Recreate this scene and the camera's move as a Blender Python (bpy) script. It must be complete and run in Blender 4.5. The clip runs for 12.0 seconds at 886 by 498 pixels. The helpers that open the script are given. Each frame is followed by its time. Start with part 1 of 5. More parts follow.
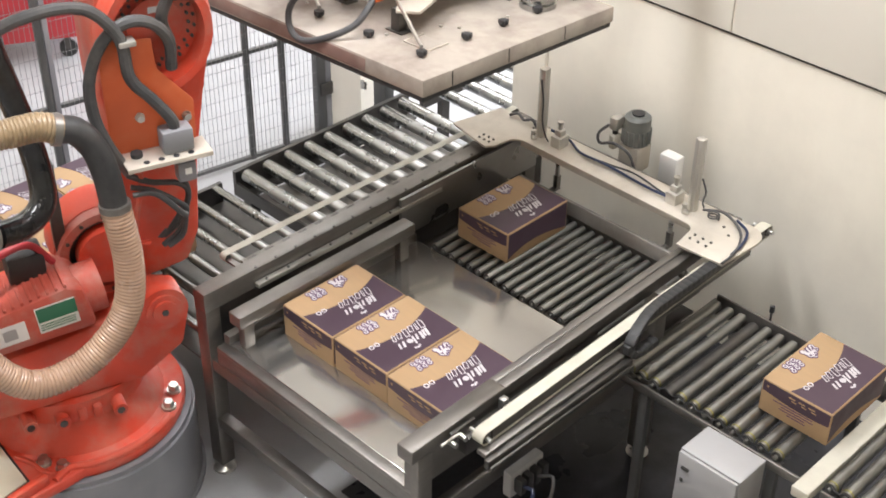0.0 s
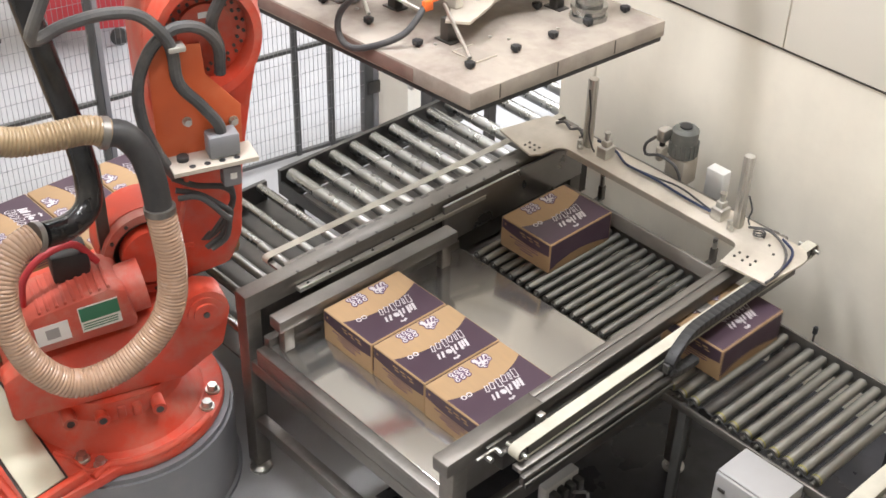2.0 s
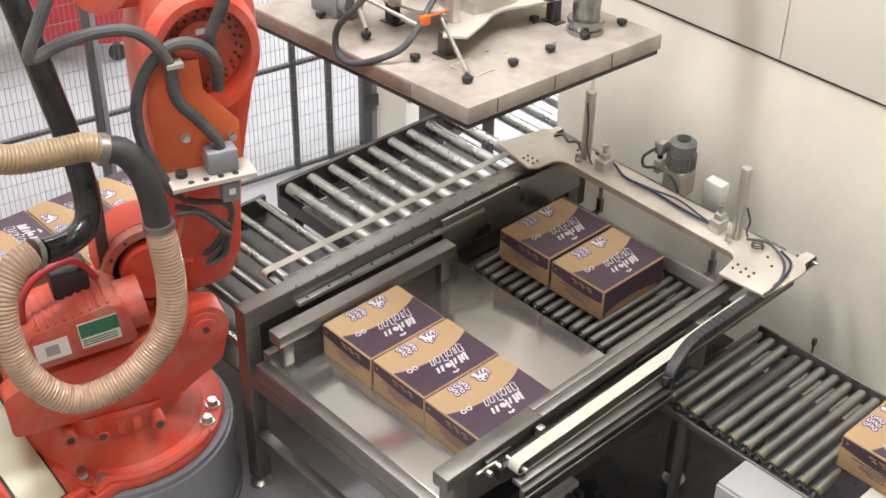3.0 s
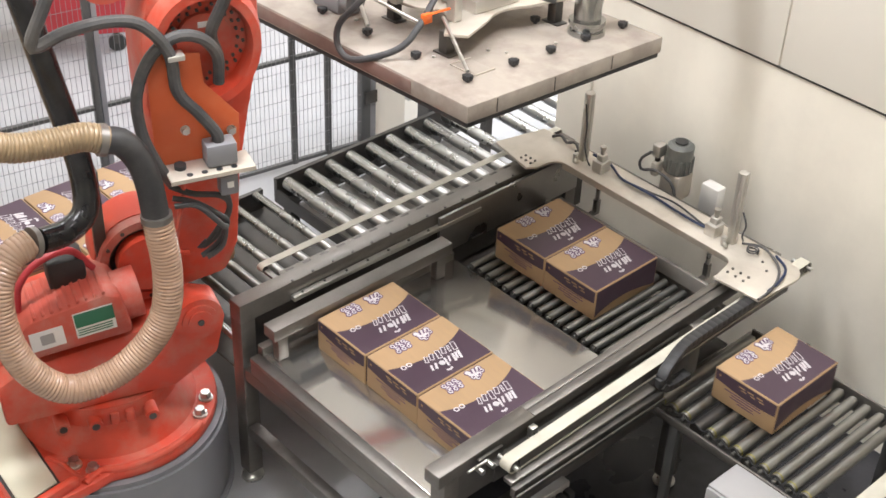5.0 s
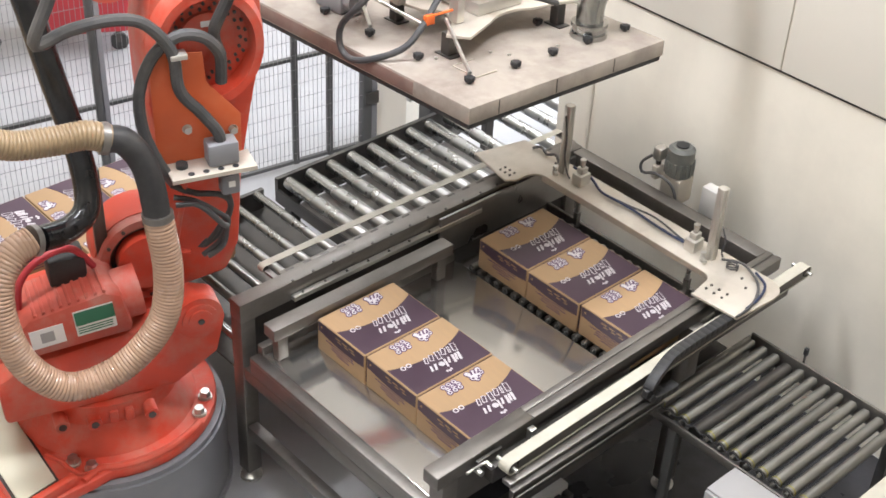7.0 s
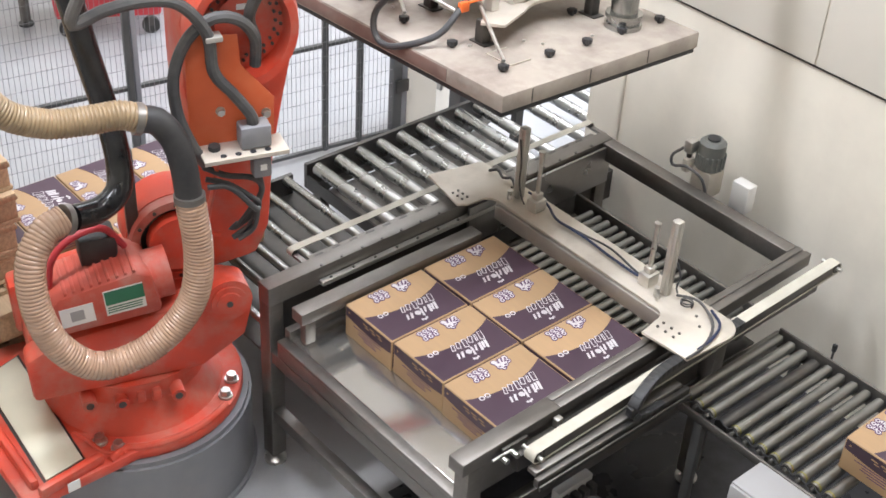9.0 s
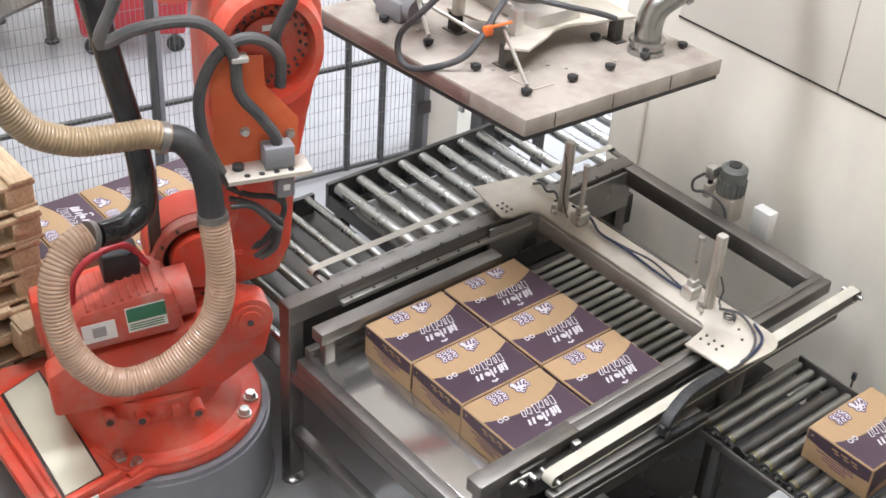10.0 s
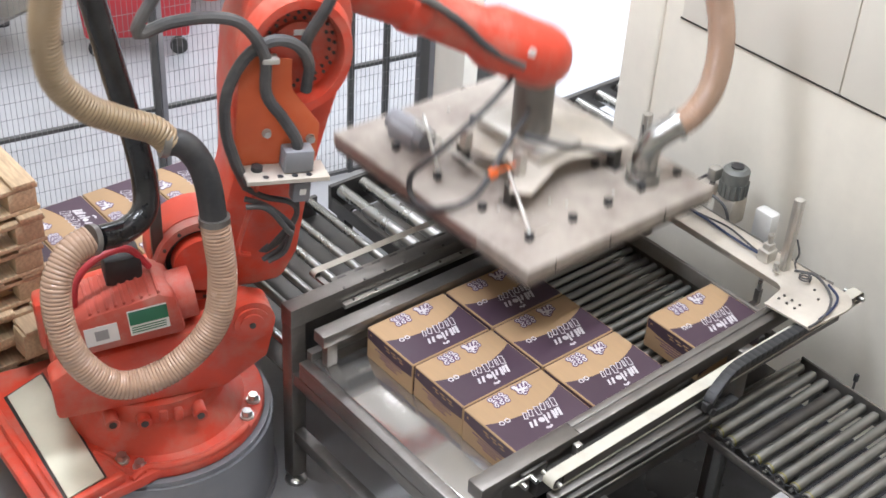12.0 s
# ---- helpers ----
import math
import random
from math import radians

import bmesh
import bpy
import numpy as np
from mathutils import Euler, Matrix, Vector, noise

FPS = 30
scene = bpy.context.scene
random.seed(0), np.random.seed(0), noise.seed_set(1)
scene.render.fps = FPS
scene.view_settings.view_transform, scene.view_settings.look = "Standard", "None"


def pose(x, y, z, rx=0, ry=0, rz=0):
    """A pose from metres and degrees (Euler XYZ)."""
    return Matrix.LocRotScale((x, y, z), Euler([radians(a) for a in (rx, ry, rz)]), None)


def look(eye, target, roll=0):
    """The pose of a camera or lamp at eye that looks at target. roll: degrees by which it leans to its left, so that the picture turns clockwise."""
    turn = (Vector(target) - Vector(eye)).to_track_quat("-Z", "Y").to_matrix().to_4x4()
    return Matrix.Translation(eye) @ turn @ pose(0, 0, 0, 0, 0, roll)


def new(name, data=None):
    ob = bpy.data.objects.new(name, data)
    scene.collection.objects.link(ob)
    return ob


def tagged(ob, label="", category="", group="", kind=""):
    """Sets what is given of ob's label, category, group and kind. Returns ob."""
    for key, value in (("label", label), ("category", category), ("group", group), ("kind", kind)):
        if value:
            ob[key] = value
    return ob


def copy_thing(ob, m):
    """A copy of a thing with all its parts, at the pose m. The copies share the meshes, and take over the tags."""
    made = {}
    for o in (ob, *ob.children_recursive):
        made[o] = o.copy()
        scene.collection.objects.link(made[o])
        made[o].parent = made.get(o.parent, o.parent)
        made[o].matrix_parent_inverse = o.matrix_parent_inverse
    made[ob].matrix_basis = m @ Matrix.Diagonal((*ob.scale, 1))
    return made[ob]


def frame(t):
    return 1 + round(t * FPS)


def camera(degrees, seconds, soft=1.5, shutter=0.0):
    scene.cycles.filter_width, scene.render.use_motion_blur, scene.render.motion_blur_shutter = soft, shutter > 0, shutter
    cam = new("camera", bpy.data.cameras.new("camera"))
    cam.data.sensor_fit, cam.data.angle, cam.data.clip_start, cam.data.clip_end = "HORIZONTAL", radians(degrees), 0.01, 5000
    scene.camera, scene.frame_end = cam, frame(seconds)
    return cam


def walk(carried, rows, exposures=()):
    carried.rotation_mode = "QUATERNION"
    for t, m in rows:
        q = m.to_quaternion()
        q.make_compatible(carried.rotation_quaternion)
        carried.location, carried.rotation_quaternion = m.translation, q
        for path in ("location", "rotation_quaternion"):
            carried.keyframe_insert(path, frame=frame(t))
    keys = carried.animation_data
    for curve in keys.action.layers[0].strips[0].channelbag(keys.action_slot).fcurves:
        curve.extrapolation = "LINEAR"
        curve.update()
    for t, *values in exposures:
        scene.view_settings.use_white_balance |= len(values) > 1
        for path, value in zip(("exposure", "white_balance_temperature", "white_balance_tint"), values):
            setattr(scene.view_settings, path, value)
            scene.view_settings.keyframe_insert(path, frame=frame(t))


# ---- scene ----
cam = camera(36.4, 12.0, 1.6, 0.5)

PATH = [
    (0, (3.418, -2.596, 4.175), (2.276, -1.426, 3.022), 0.9),
    (0.5, (3.379, -2.559, 4.237), (2.215, -1.41, 3.085), 0.5),
    (1, (3.37, -2.549, 4.247), (2.197, -1.418, 3.087), 1.3),
    (1.5, (3.369, -2.548, 4.249), (2.194, -1.426, 3.082), 1.1),
    (2, (3.369, -2.552, 4.25), (2.194, -1.436, 3.078), 1.5),
    (2.5, (3.371, -2.547, 4.257), (2.189, -1.428, 3.095), 0.8),
    (4.5, (3.373, -2.561, 4.274), (2.196, -1.435, 3.114), 2.7),
    (5, (3.371, -2.563, 4.273), (2.197, -1.435, 3.111), 2.6),
    (5.5, (3.373, -2.559, 4.276), (2.2, -1.427, 3.118), 2.7),
    (6, (3.376, -2.563, 4.278), (2.202, -1.432, 3.12), 3.1),
    (6.5, (3.367, -2.57, 4.278), (2.194, -1.439, 3.116), 3.1),
    (7, (3.371, -2.569, 4.275), (2.197, -1.44, 3.115), 3.1),
    (9, (3.36, -2.598, 4.259), (2.17, -1.497, 3.088), 3.7),
    (9.5, (3.362, -2.607, 4.273), (2.156, -1.511, 3.113), 4.0),
    (10, (3.359, -2.616, 4.274), (2.138, -1.524, 3.126), 4.0),
    (10.5, (3.355, -2.616, 4.276), (2.129, -1.528, 3.13), 3.8),
    (11, (3.358, -2.615, 4.273), (2.129, -1.532, 3.126), 3.4),
    (11.5, (3.362, -2.61, 4.274), (2.134, -1.526, 3.127), 3.5),
    (12, (3.369, -2.601, 4.289), (2.143, -1.517, 3.14), 3.7),
]
walk(cam, [(t, look(eye, target, roll)) for t, eye, target, roll in PATH],
     exposures=((0, 0.27, 6300, 10), (5.5, 0.23, 6300, 10), (7, 0.23, 6150, 10), (9.5, 0.22, 5980, 10), (12, 0.16, 5850, 10)))

# ---- light ----
world = bpy.data.worlds.new("hall_sky")
scene.world = world
world.use_nodes = True
wn = world.node_tree
sky = wn.nodes.new("ShaderNodeTexSky")
sky.sky_type, sky.sun_disc, sky.sun_elevation, sky.sun_rotation = "NISHITA", False, radians(38), radians(200)
wn.links.new(sky.outputs[0], wn.nodes["Background"].inputs[0])
wn.nodes["Background"].inputs[1].default_value = 0.1


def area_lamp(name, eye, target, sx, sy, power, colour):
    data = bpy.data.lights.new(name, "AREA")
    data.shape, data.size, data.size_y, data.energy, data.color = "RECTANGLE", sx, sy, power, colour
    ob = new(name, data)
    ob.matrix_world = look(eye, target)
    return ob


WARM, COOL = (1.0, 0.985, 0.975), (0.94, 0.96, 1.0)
# added unseen lamps: hall fill from above, daylight past the opening, next-room fill
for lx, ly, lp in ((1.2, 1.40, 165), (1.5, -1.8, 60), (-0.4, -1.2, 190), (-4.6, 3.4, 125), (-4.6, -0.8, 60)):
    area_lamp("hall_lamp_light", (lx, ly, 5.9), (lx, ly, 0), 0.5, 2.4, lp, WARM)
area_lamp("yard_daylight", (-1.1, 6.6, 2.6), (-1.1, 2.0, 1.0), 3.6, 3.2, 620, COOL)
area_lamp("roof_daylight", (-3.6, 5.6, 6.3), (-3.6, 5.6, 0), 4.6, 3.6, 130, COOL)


# ---- materials ----
def material(name, colour, rough=0.6, metal=0.0, vary=0.12, scale=8.0, bump=0.0, bump_scale=60.0, stretch=None,
             dirt=None, dirt_amount=0.0, dirt_scale=3.0, coat=0.0, random=0.0, emit=None, trans=0.0, rough_vary=0.1):
    m = bpy.data.materials.new(name)
    m.use_nodes = True
    nt = m.node_tree
    n, l = nt.nodes, nt.links
    b = n["Principled BSDF"]
    co = n.new("ShaderNodeTexCoord")
    src = co.outputs["Object"]
    if stretch:
        mp = n.new("ShaderNodeMapping")
        mp.inputs["Scale"].default_value = stretch
        l.new(src, mp.inputs[0])
        src = mp.outputs[0]
    t1 = n.new("ShaderNodeTexNoise")
    t1.inputs["Scale"].default_value, t1.inputs["Detail"].default_value = scale, 6
    l.new(src, t1.inputs["Vector"])
    mr = n.new("ShaderNodeMapRange")
    mr.inputs[1].default_value, mr.inputs[2].default_value = 0.3, 0.7
    mr.inputs[3].default_value, mr.inputs[4].default_value = 1 - vary, 1 + vary
    l.new(t1.outputs[0], mr.inputs[0])
    mul = n.new("ShaderNodeVectorMath")
    mul.operation = "SCALE"
    mul.inputs[0].default_value = colour
    l.new(mr.outputs[0], mul.inputs["Scale"])
    out = mul.outputs[0]
    if random:
        oi = n.new("ShaderNodeObjectInfo")
        m2 = n.new("ShaderNodeMapRange")
        m2.inputs[3].default_value, m2.inputs[4].default_value = 1 - random, 1 + random
        l.new(oi.outputs["Random"], m2.inputs[0])
        s2 = n.new("ShaderNodeVectorMath")
        s2.operation = "SCALE"
        l.new(out, s2.inputs[0])
        l.new(m2.outputs[0], s2.inputs["Scale"])
        out = s2.outputs[0]
    if dirt:
        t2 = n.new("ShaderNodeTexNoise")
        t2.inputs["Scale"].default_value, t2.inputs["Detail"].default_value, t2.inputs["Roughness"].default_value = dirt_scale, 8, 0.65
        l.new(co.outputs["Object"], t2.inputs["Vector"])
        r2 = n.new("ShaderNodeMapRange")
        r2.inputs[1].default_value, r2.inputs[2].default_value = 0.45, 0.72
        r2.inputs[3].default_value, r2.inputs[4].default_value = 0, dirt_amount
        l.new(t2.outputs[0], r2.inputs[0])
        mx = n.new("ShaderNodeMix")
        mx.data_type = "RGBA"
        mx.inputs["B"].default_value = (*dirt, 1)
        l.new(r2.outputs[0], mx.inputs["Factor"])
        l.new(out, mx.inputs["A"])
        out = mx.outputs["Result"]
    l.new(out, b.inputs["Base Color"])
    rr = n.new("ShaderNodeMapRange")
    rr.inputs[1].default_value, rr.inputs[2].default_value = 0.3, 0.7
    rr.inputs[3].default_value, rr.inputs[4].default_value = max(0.03, rough - rough_vary), min(1, rough + rough_vary)
    l.new(t1.outputs[0], rr.inputs[0])
    l.new(rr.outputs[0], b.inputs["Roughness"])
    b.inputs["Metallic"].default_value = metal
    b.inputs["Coat Weight"].default_value = coat
    b.inputs["Transmission Weight"].default_value = trans
    if bump:
        t3 = n.new("ShaderNodeTexNoise")
        t3.inputs["Scale"].default_value, t3.inputs["Detail"].default_value = bump_scale, 4
        l.new(src, t3.inputs["Vector"])
        bp = n.new("ShaderNodeBump")
        bp.inputs["Strength"].default_value, bp.inputs["Distance"].default_value = bump, 0.004
        l.new(t3.outputs[0], bp.inputs["Height"])
        l.new(bp.outputs[0], b.inputs["Normal"])
    if emit:
        b.inputs["Emission Color"].default_value, b.inputs["Emission Strength"].default_value = (*emit[:3], 1), emit[3]
    return m


DUST = (0.42, 0.36, 0.29)
ORANGE = material("orange_robot_paint", (0.58, 0.060, 0.028), 0.5, 0, 0.12, 7, 0.08, 90, dirt=(0.44, 0.20, 0.15), dirt_amount=0.75, dirt_scale=5, coat=0.06)
ORANGE_PLATE = material("orange_sheet_paint", (0.62, 0.115, 0.032), 0.5, 0, 0.08, 6, dirt=(0.45, 0.25, 0.15), dirt_amount=0.3)
GREY_PAINT = material("grey_pedestal_paint", (0.21, 0.21, 0.23), 0.5, 0, 0.1, 4, 0.05, 60, dirt=(0.30, 0.29, 0.28), dirt_amount=0.4)
STAINLESS = material("brushed_stainless_steel", (0.235, 0.22, 0.205), 0.44, 0.85, 0.08, 10, 0.02, 120, stretch=(6, 1, 6), dirt=(0.15, 0.135, 0.12), dirt_amount=0.6, dirt_scale=3.5, rough_vary=0.06)
SHEET = material("worn_stainless_sheet", (0.53, 0.515, 0.495), 0.14, 0.88, 0.04, 5, dirt=(0.46, 0.45, 0.44), dirt_amount=0.4, dirt_scale=2.0, rough_vary=0.06)
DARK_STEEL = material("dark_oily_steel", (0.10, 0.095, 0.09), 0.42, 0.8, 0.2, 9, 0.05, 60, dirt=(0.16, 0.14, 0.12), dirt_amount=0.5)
ROLLER = material("zinc_plated_roller", (0.28, 0.275, 0.26), 0.47, 1.0, 0.06, 20, 0.02, 80, random=0.12, dirt=(0.24, 0.235, 0.22), dirt_amount=0.4, dirt_scale=4)
CHROME = material("polished_roller_steel", (0.40, 0.40, 0.39), 0.27, 1.0, 0.02, 3, random=0.1, dirt=(0.36, 0.35, 0.33), dirt_amount=0.3, dirt_scale=2, rough_vary=0.03)
POLISHED = material("polished_dark_steel", (0.34, 0.325, 0.31), 0.36, 0.85, 0.06, 8, dirt=(0.18, 0.17, 0.16), dirt_amount=0.4, dirt_scale=4)
BOLT = material("zinc_bolt", (0.58, 0.57, 0.54), 0.34, 1.0, 0.1, 30)
CARTON = material("brown_cardboard", (0.375, 0.245, 0.132), 0.75, 0, 0.06, 10, 0.04, 150, stretch=(1, 6, 1), random=0.06)
PURPLE = material("purple_print", (0.060, 0.034, 0.052), 0.5, 0, 0.08, 12, random=0.1)
INK = material("white_print", (0.55, 0.52, 0.545), 0.6, 0, 0.04, 30)
INK_DARK = material("violet_print", (0.10, 0.05, 0.11), 0.6, 0, 0.05, 30)
RUBBER = material("black_rubber", (0.022, 0.022, 0.024), 0.55, 0, 0.2, 12, 0.05, 80, dirt=(0.12, 0.11, 0.10), dirt_amount=0.35)
CABLE = material("grey_black_cable", (0.055, 0.055, 0.058), 0.5, 0, 0.2, 14, 0.06, 90, dirt=(0.20, 0.18, 0.16), dirt_amount=0.5)
PIPE = material("black_gloss_pipe", (0.014, 0.014, 0.015), 0.22, 0, 0.15, 6, dirt=(0.07, 0.065, 0.06), dirt_amount=0.3)
HOSE = material("beige_spiral_hose", (0.40, 0.255, 0.175), 0.24, 0, 0.08, 8, 0.04, 60, coat=0.4, dirt=(0.36, 0.26, 0.18), dirt_amount=0.4, dirt_scale=5)
HOSE_TAN = material("tan_spiral_hose", (0.27, 0.190, 0.108), 0.36, 0, 0.10, 7, 0.04, 60, coat=0.2, dirt=(0.30, 0.23, 0.15), dirt_amount=0.5, dirt_scale=5)
DUSTY_RED = material("dust_covered_orange_paint", (0.50, 0.085, 0.055), 0.6, 0, 0.14, 8, 0.10, 90, dirt=(0.44, 0.24, 0.20), dirt_amount=0.85, dirt_scale=6)
CREAM = material("cream_wall_panel", (0.87, 0.82, 0.72), 0.5, 0, 0.03, 1.6, 0.03, 30, stretch=(4, 1, 1), dirt=(0.64, 0.60, 0.53), dirt_amount=0.3, dirt_scale=1.7)
WHITE_PANEL = material("white_wall_panel", (0.82, 0.78, 0.70), 0.45, 0, 0.02, 1.5, dirt=(0.7, 0.66, 0.58), dirt_amount=0.15)
FLOOR = material("grey_factory_floor", (0.36, 0.36, 0.37), 0.4, 0, 0.08, 2.0, 0.03, 50, dirt=(0.24, 0.24, 0.25), dirt_amount=0.5, dirt_scale=1.4)
FLOOR_DARK = material("black_floor_layer", (0.022, 0.022, 0.028), 0.32, 0, 0.2, 3, 0.04, 40, dirt=(0.09, 0.09, 0.10), dirt_amount=0.5, dirt_scale=3)
PLATE = material("dusty_gripper_plate", (0.38, 0.335, 0.29), 0.5, 0.15, 0.14, 6, 0.05, 70, dirt=(0.17, 0.13, 0.115), dirt_amount=0.85, dirt_scale=3.4)
BLADE = material("dusty_grey_steel", (0.36, 0.335, 0.31), 0.5, 0.6, 0.08, 8, 0.03, 90, dirt=(0.24, 0.22, 0.195), dirt_amount=0.5, dirt_scale=6)
DUSTY_RIM = material("brown_rim_paint", (0.20, 0.125, 0.105), 0.55, 0, 0.15, 9, 0.05, 70, dirt=(0.32, 0.27, 0.23), dirt_amount=0.6, dirt_scale=4)
ALU = material("dusty_aluminium_plate", (0.60, 0.55, 0.48), 0.5, 0.45, 0.06, 8, 0.03, 90, dirt=(0.40, 0.36, 0.30), dirt_amount=0.5, dirt_scale=7)
ALU_PROFILE = material("aluminium_profile", (0.58, 0.56, 0.52), 0.4, 0.8, 0.06, 10)
BELT = material("cream_drive_belt", (0.52, 0.495, 0.42), 0.6, 0, 0.06, 14, dirt=(0.38, 0.34, 0.27), dirt_amount=0.4, dirt_scale=9)
WHITE = material("light_grey_enclosure", (0.36, 0.355, 0.36), 0.45, 0, 0.03, 6, dirt=(0.30, 0.28, 0.26), dirt_amount=0.4)
FENCE = material("dark_grey_fence_paint", (0.10, 0.10, 0.10), 0.5, 0.3, 0.12, 8)
WIRE = material("grey_mesh_wire", (0.26, 0.26, 0.26), 0.5, 0.5, 0.1, 8)
WOOD = material("raw_pallet_wood", (0.43, 0.31, 0.19), 0.75, 0, 0.25, 6, 0.15, 30, stretch=(2, 14, 14), random=0.15, dirt=(0.28, 0.2, 0.12), dirt_amount=0.5)
RED = material("red_plastic", (0.42, 0.03, 0.04), 0.45, 0, 0.12, 4)
BLUE = material("blue_air_line", (0.02, 0.03, 0.075), 0.4, 0, 0.1, 20)
MOTOR = material("grey_green_motor_paint", (0.13, 0.135, 0.125), 0.5, 0, 0.1, 10, dirt=(0.3, 0.28, 0.24), dirt_amount=0.4, dirt_scale=8)
GREEN = material("green_label_print", (0.03, 0.16, 0.09), 0.4, 0, 0.1, 12)
PAPER = material("white_label", (0.78, 0.77, 0.75), 0.5, 0, 0.02, 20)
TIP = material("orange_lever_plastic", (0.80, 0.16, 0.03), 0.45, 0, 0.05, 20)
TRAY = material("pale_cover_plate", (0.68, 0.66, 0.52), 0.4, 0.2, 0.04, 5, dirt=(0.5, 0.46, 0.36), dirt_amount=0.3)
YELLOW = material("yellow_drive_ring", (0.30, 0.27, 0.07), 0.5, 0, 0.05, 20)


# ---- mesh helpers ----
def add_box(bm, cx, cy, cz, sx, sy, sz, bev=0.0, m=None):
    """A box by its centre and sizes, with rounded edges."""
    r = bmesh.ops.create_cube(bm, size=1)
    vs = r["verts"]
    mat = Matrix.LocRotScale((cx, cy, cz), None, (sx, sy, sz))
    bmesh.ops.transform(bm, matrix=mat, verts=vs)
    if bev:
        es = list({e for v in vs for e in v.link_edges})
        out = bmesh.ops.bevel(bm, geom=es, offset=bev, segments=2, profile=0.5, affect="EDGES")
        vs = list({v for f in out["faces"] for v in f.verts} | {v for v in vs if v.is_valid})
    if m is not None:
        bmesh.ops.transform(bm, matrix=m, verts=[v for v in vs if v.is_valid])


def add_span(bm, a, b, bev=0.0):
    """A box between two opposite corners."""
    add_box(bm, (a[0] + b[0]) / 2, (a[1] + b[1]) / 2, (a[2] + b[2]) / 2, abs(b[0] - a[0]), abs(b[1] - a[1]), abs(b[2] - a[2]), bev)


def add_cyl(bm, p0, p1, r, r2=None, seg=20):
    """A cylinder or cone from p0 to p1."""
    p0, p1 = Vector(p0), Vector(p1)
    d = p1 - p0
    q = d.to_track_quat("Z", "Y").to_matrix().to_4x4()
    bmesh.ops.create_cone(bm, cap_ends=True, segments=seg, radius1=r, radius2=r if r2 is None else r2, depth=d.length,
                          matrix=Matrix.Translation((p0 + p1) / 2) @ q)


def spline(pts, steps=8):
    """A smooth line through the points."""
    p = [Vector(a) for a in pts]
    p = [2 * p[0] - p[1], *p, 2 * p[-1] - p[-2]]
    out = []
    for i in range(1, len(p) - 2):
        for k in range(steps):
            t = k / steps
            a, b, c, d = p[i - 1], p[i], p[i + 1], p[i + 2]
            out.append(0.5 * ((2 * b) + (c - a) * t + (2 * a - 5 * b + 4 * c - d) * t * t + (3 * b - a - 3 * c + d) * t ** 3))
    out.append(p[-2])
    return out


def even(line, gap):
    """The line again, in even steps."""
    out, left = [line[0]], gap
    for a, b in zip(line, line[1:]):
        d = (b - a).length
        pos = 0.0
        while d - pos >= left:
            pos += left
            out.append(a + (b - a) * (pos / d))
            left = gap
        left -= d - pos
    return out


def add_tube(bm, pts, r, seg=12, gap=0.02, rings=None):
    """A round tube along a smooth line; rings: (pitch, depth) of its spiral ribs."""
    line = spline(pts)
    line = even(line, rings[0] / 4 if rings else gap)
    prev, ref = None, Vector((0.13, 0.27, 0.95))
    for i, p in enumerate(line):
        tan = (line[min(i + 1, len(line) - 1)] - line[max(i - 1, 0)]).normalized()
        side = (ref - tan * ref.dot(tan)).normalized()
        ref = side
        up = tan.cross(side)
        rr = r + (rings[1] * (0, 0.8, 1, 0.8)[i % 4] if rings else 0)
        ring = [bm.verts.new(p + (side * math.cos(a) + up * math.sin(a)) * rr) for a in (2 * math.pi * k / seg for k in range(seg))]
        if prev:
            for k in range(seg):
                bm.faces.new((prev[k], prev[(k + 1) % seg], ring[(k + 1) % seg], ring[k]))
        else:
            bm.faces.new(ring[::-1])
        prev = ring
    bm.faces.new(prev)


def add_prism(bm, pts, lo, hi, axis="z", bev=0.0):
    """A flat outline pushed through from lo to hi along an axis."""
    place = {"z": lambda a, b, c: (a, b, c), "y": lambda a, b, c: (a, c, b), "x": lambda a, b, c: (c, a, b)}[axis]
    vs = [bm.verts.new(place(a, b, lo)) for a, b in pts]
    f = bm.faces.new(vs)
    top = bmesh.ops.extrude_face_region(bm, geom=[f])
    tv = [g for g in top["geom"] if isinstance(g, bmesh.types.BMVert)]
    d = Vector(place(0, 0, hi - lo))
    bmesh.ops.translate(bm, verts=tv, vec=d)
    if bev:
        es = [e for e in {e for v in vs + tv for e in v.link_edges}]
        bmesh.ops.bevel(bm, geom=es, offset=bev, segments=2, profile=0.5, affect="EDGES")


def arc(cx, cy, r, a0, a1, n=8):
    return [(cx + r * math.cos(radians(a0 + (a1 - a0) * i / n)), cy + r * math.sin(radians(a0 + (a1 - a0) * i / n))) for i in range(n + 1)]


def mesh_of(name, bm, mat, smooth=True):
    bmesh.ops.recalc_face_normals(bm, faces=bm.faces)
    me = bpy.data.meshes.new(name)
    bm.to_mesh(me)
    bm.free()
    me.materials.append(mat)
    if smooth:
        for p in me.polygons:
            p.use_smooth = True
        me.set_sharp_from_angle(angle=radians(35))
    return me


def part(name, bm, mat, parent, label=""):
    ob = new(name, mesh_of(name, bm, mat))
    ob.parent = parent
    return tagged(ob, label)


def thing(name, m, label, category, group="", kind=""):
    ob = new(name)
    ob.empty_display_size = 0.1
    ob.matrix_world = m
    return tagged(ob, label, category, group, kind)


def solid(name, bm, mat, label, category, group="", kind=""):
    return tagged(new(name, mesh_of(name, bm, mat)), label, category, group, kind)


def B():
    return bmesh.new()


def boxes(*spans, bev=0.0):
    bm = B()
    for a, b in spans:
        add_span(bm, a, b, bev)
    return bm


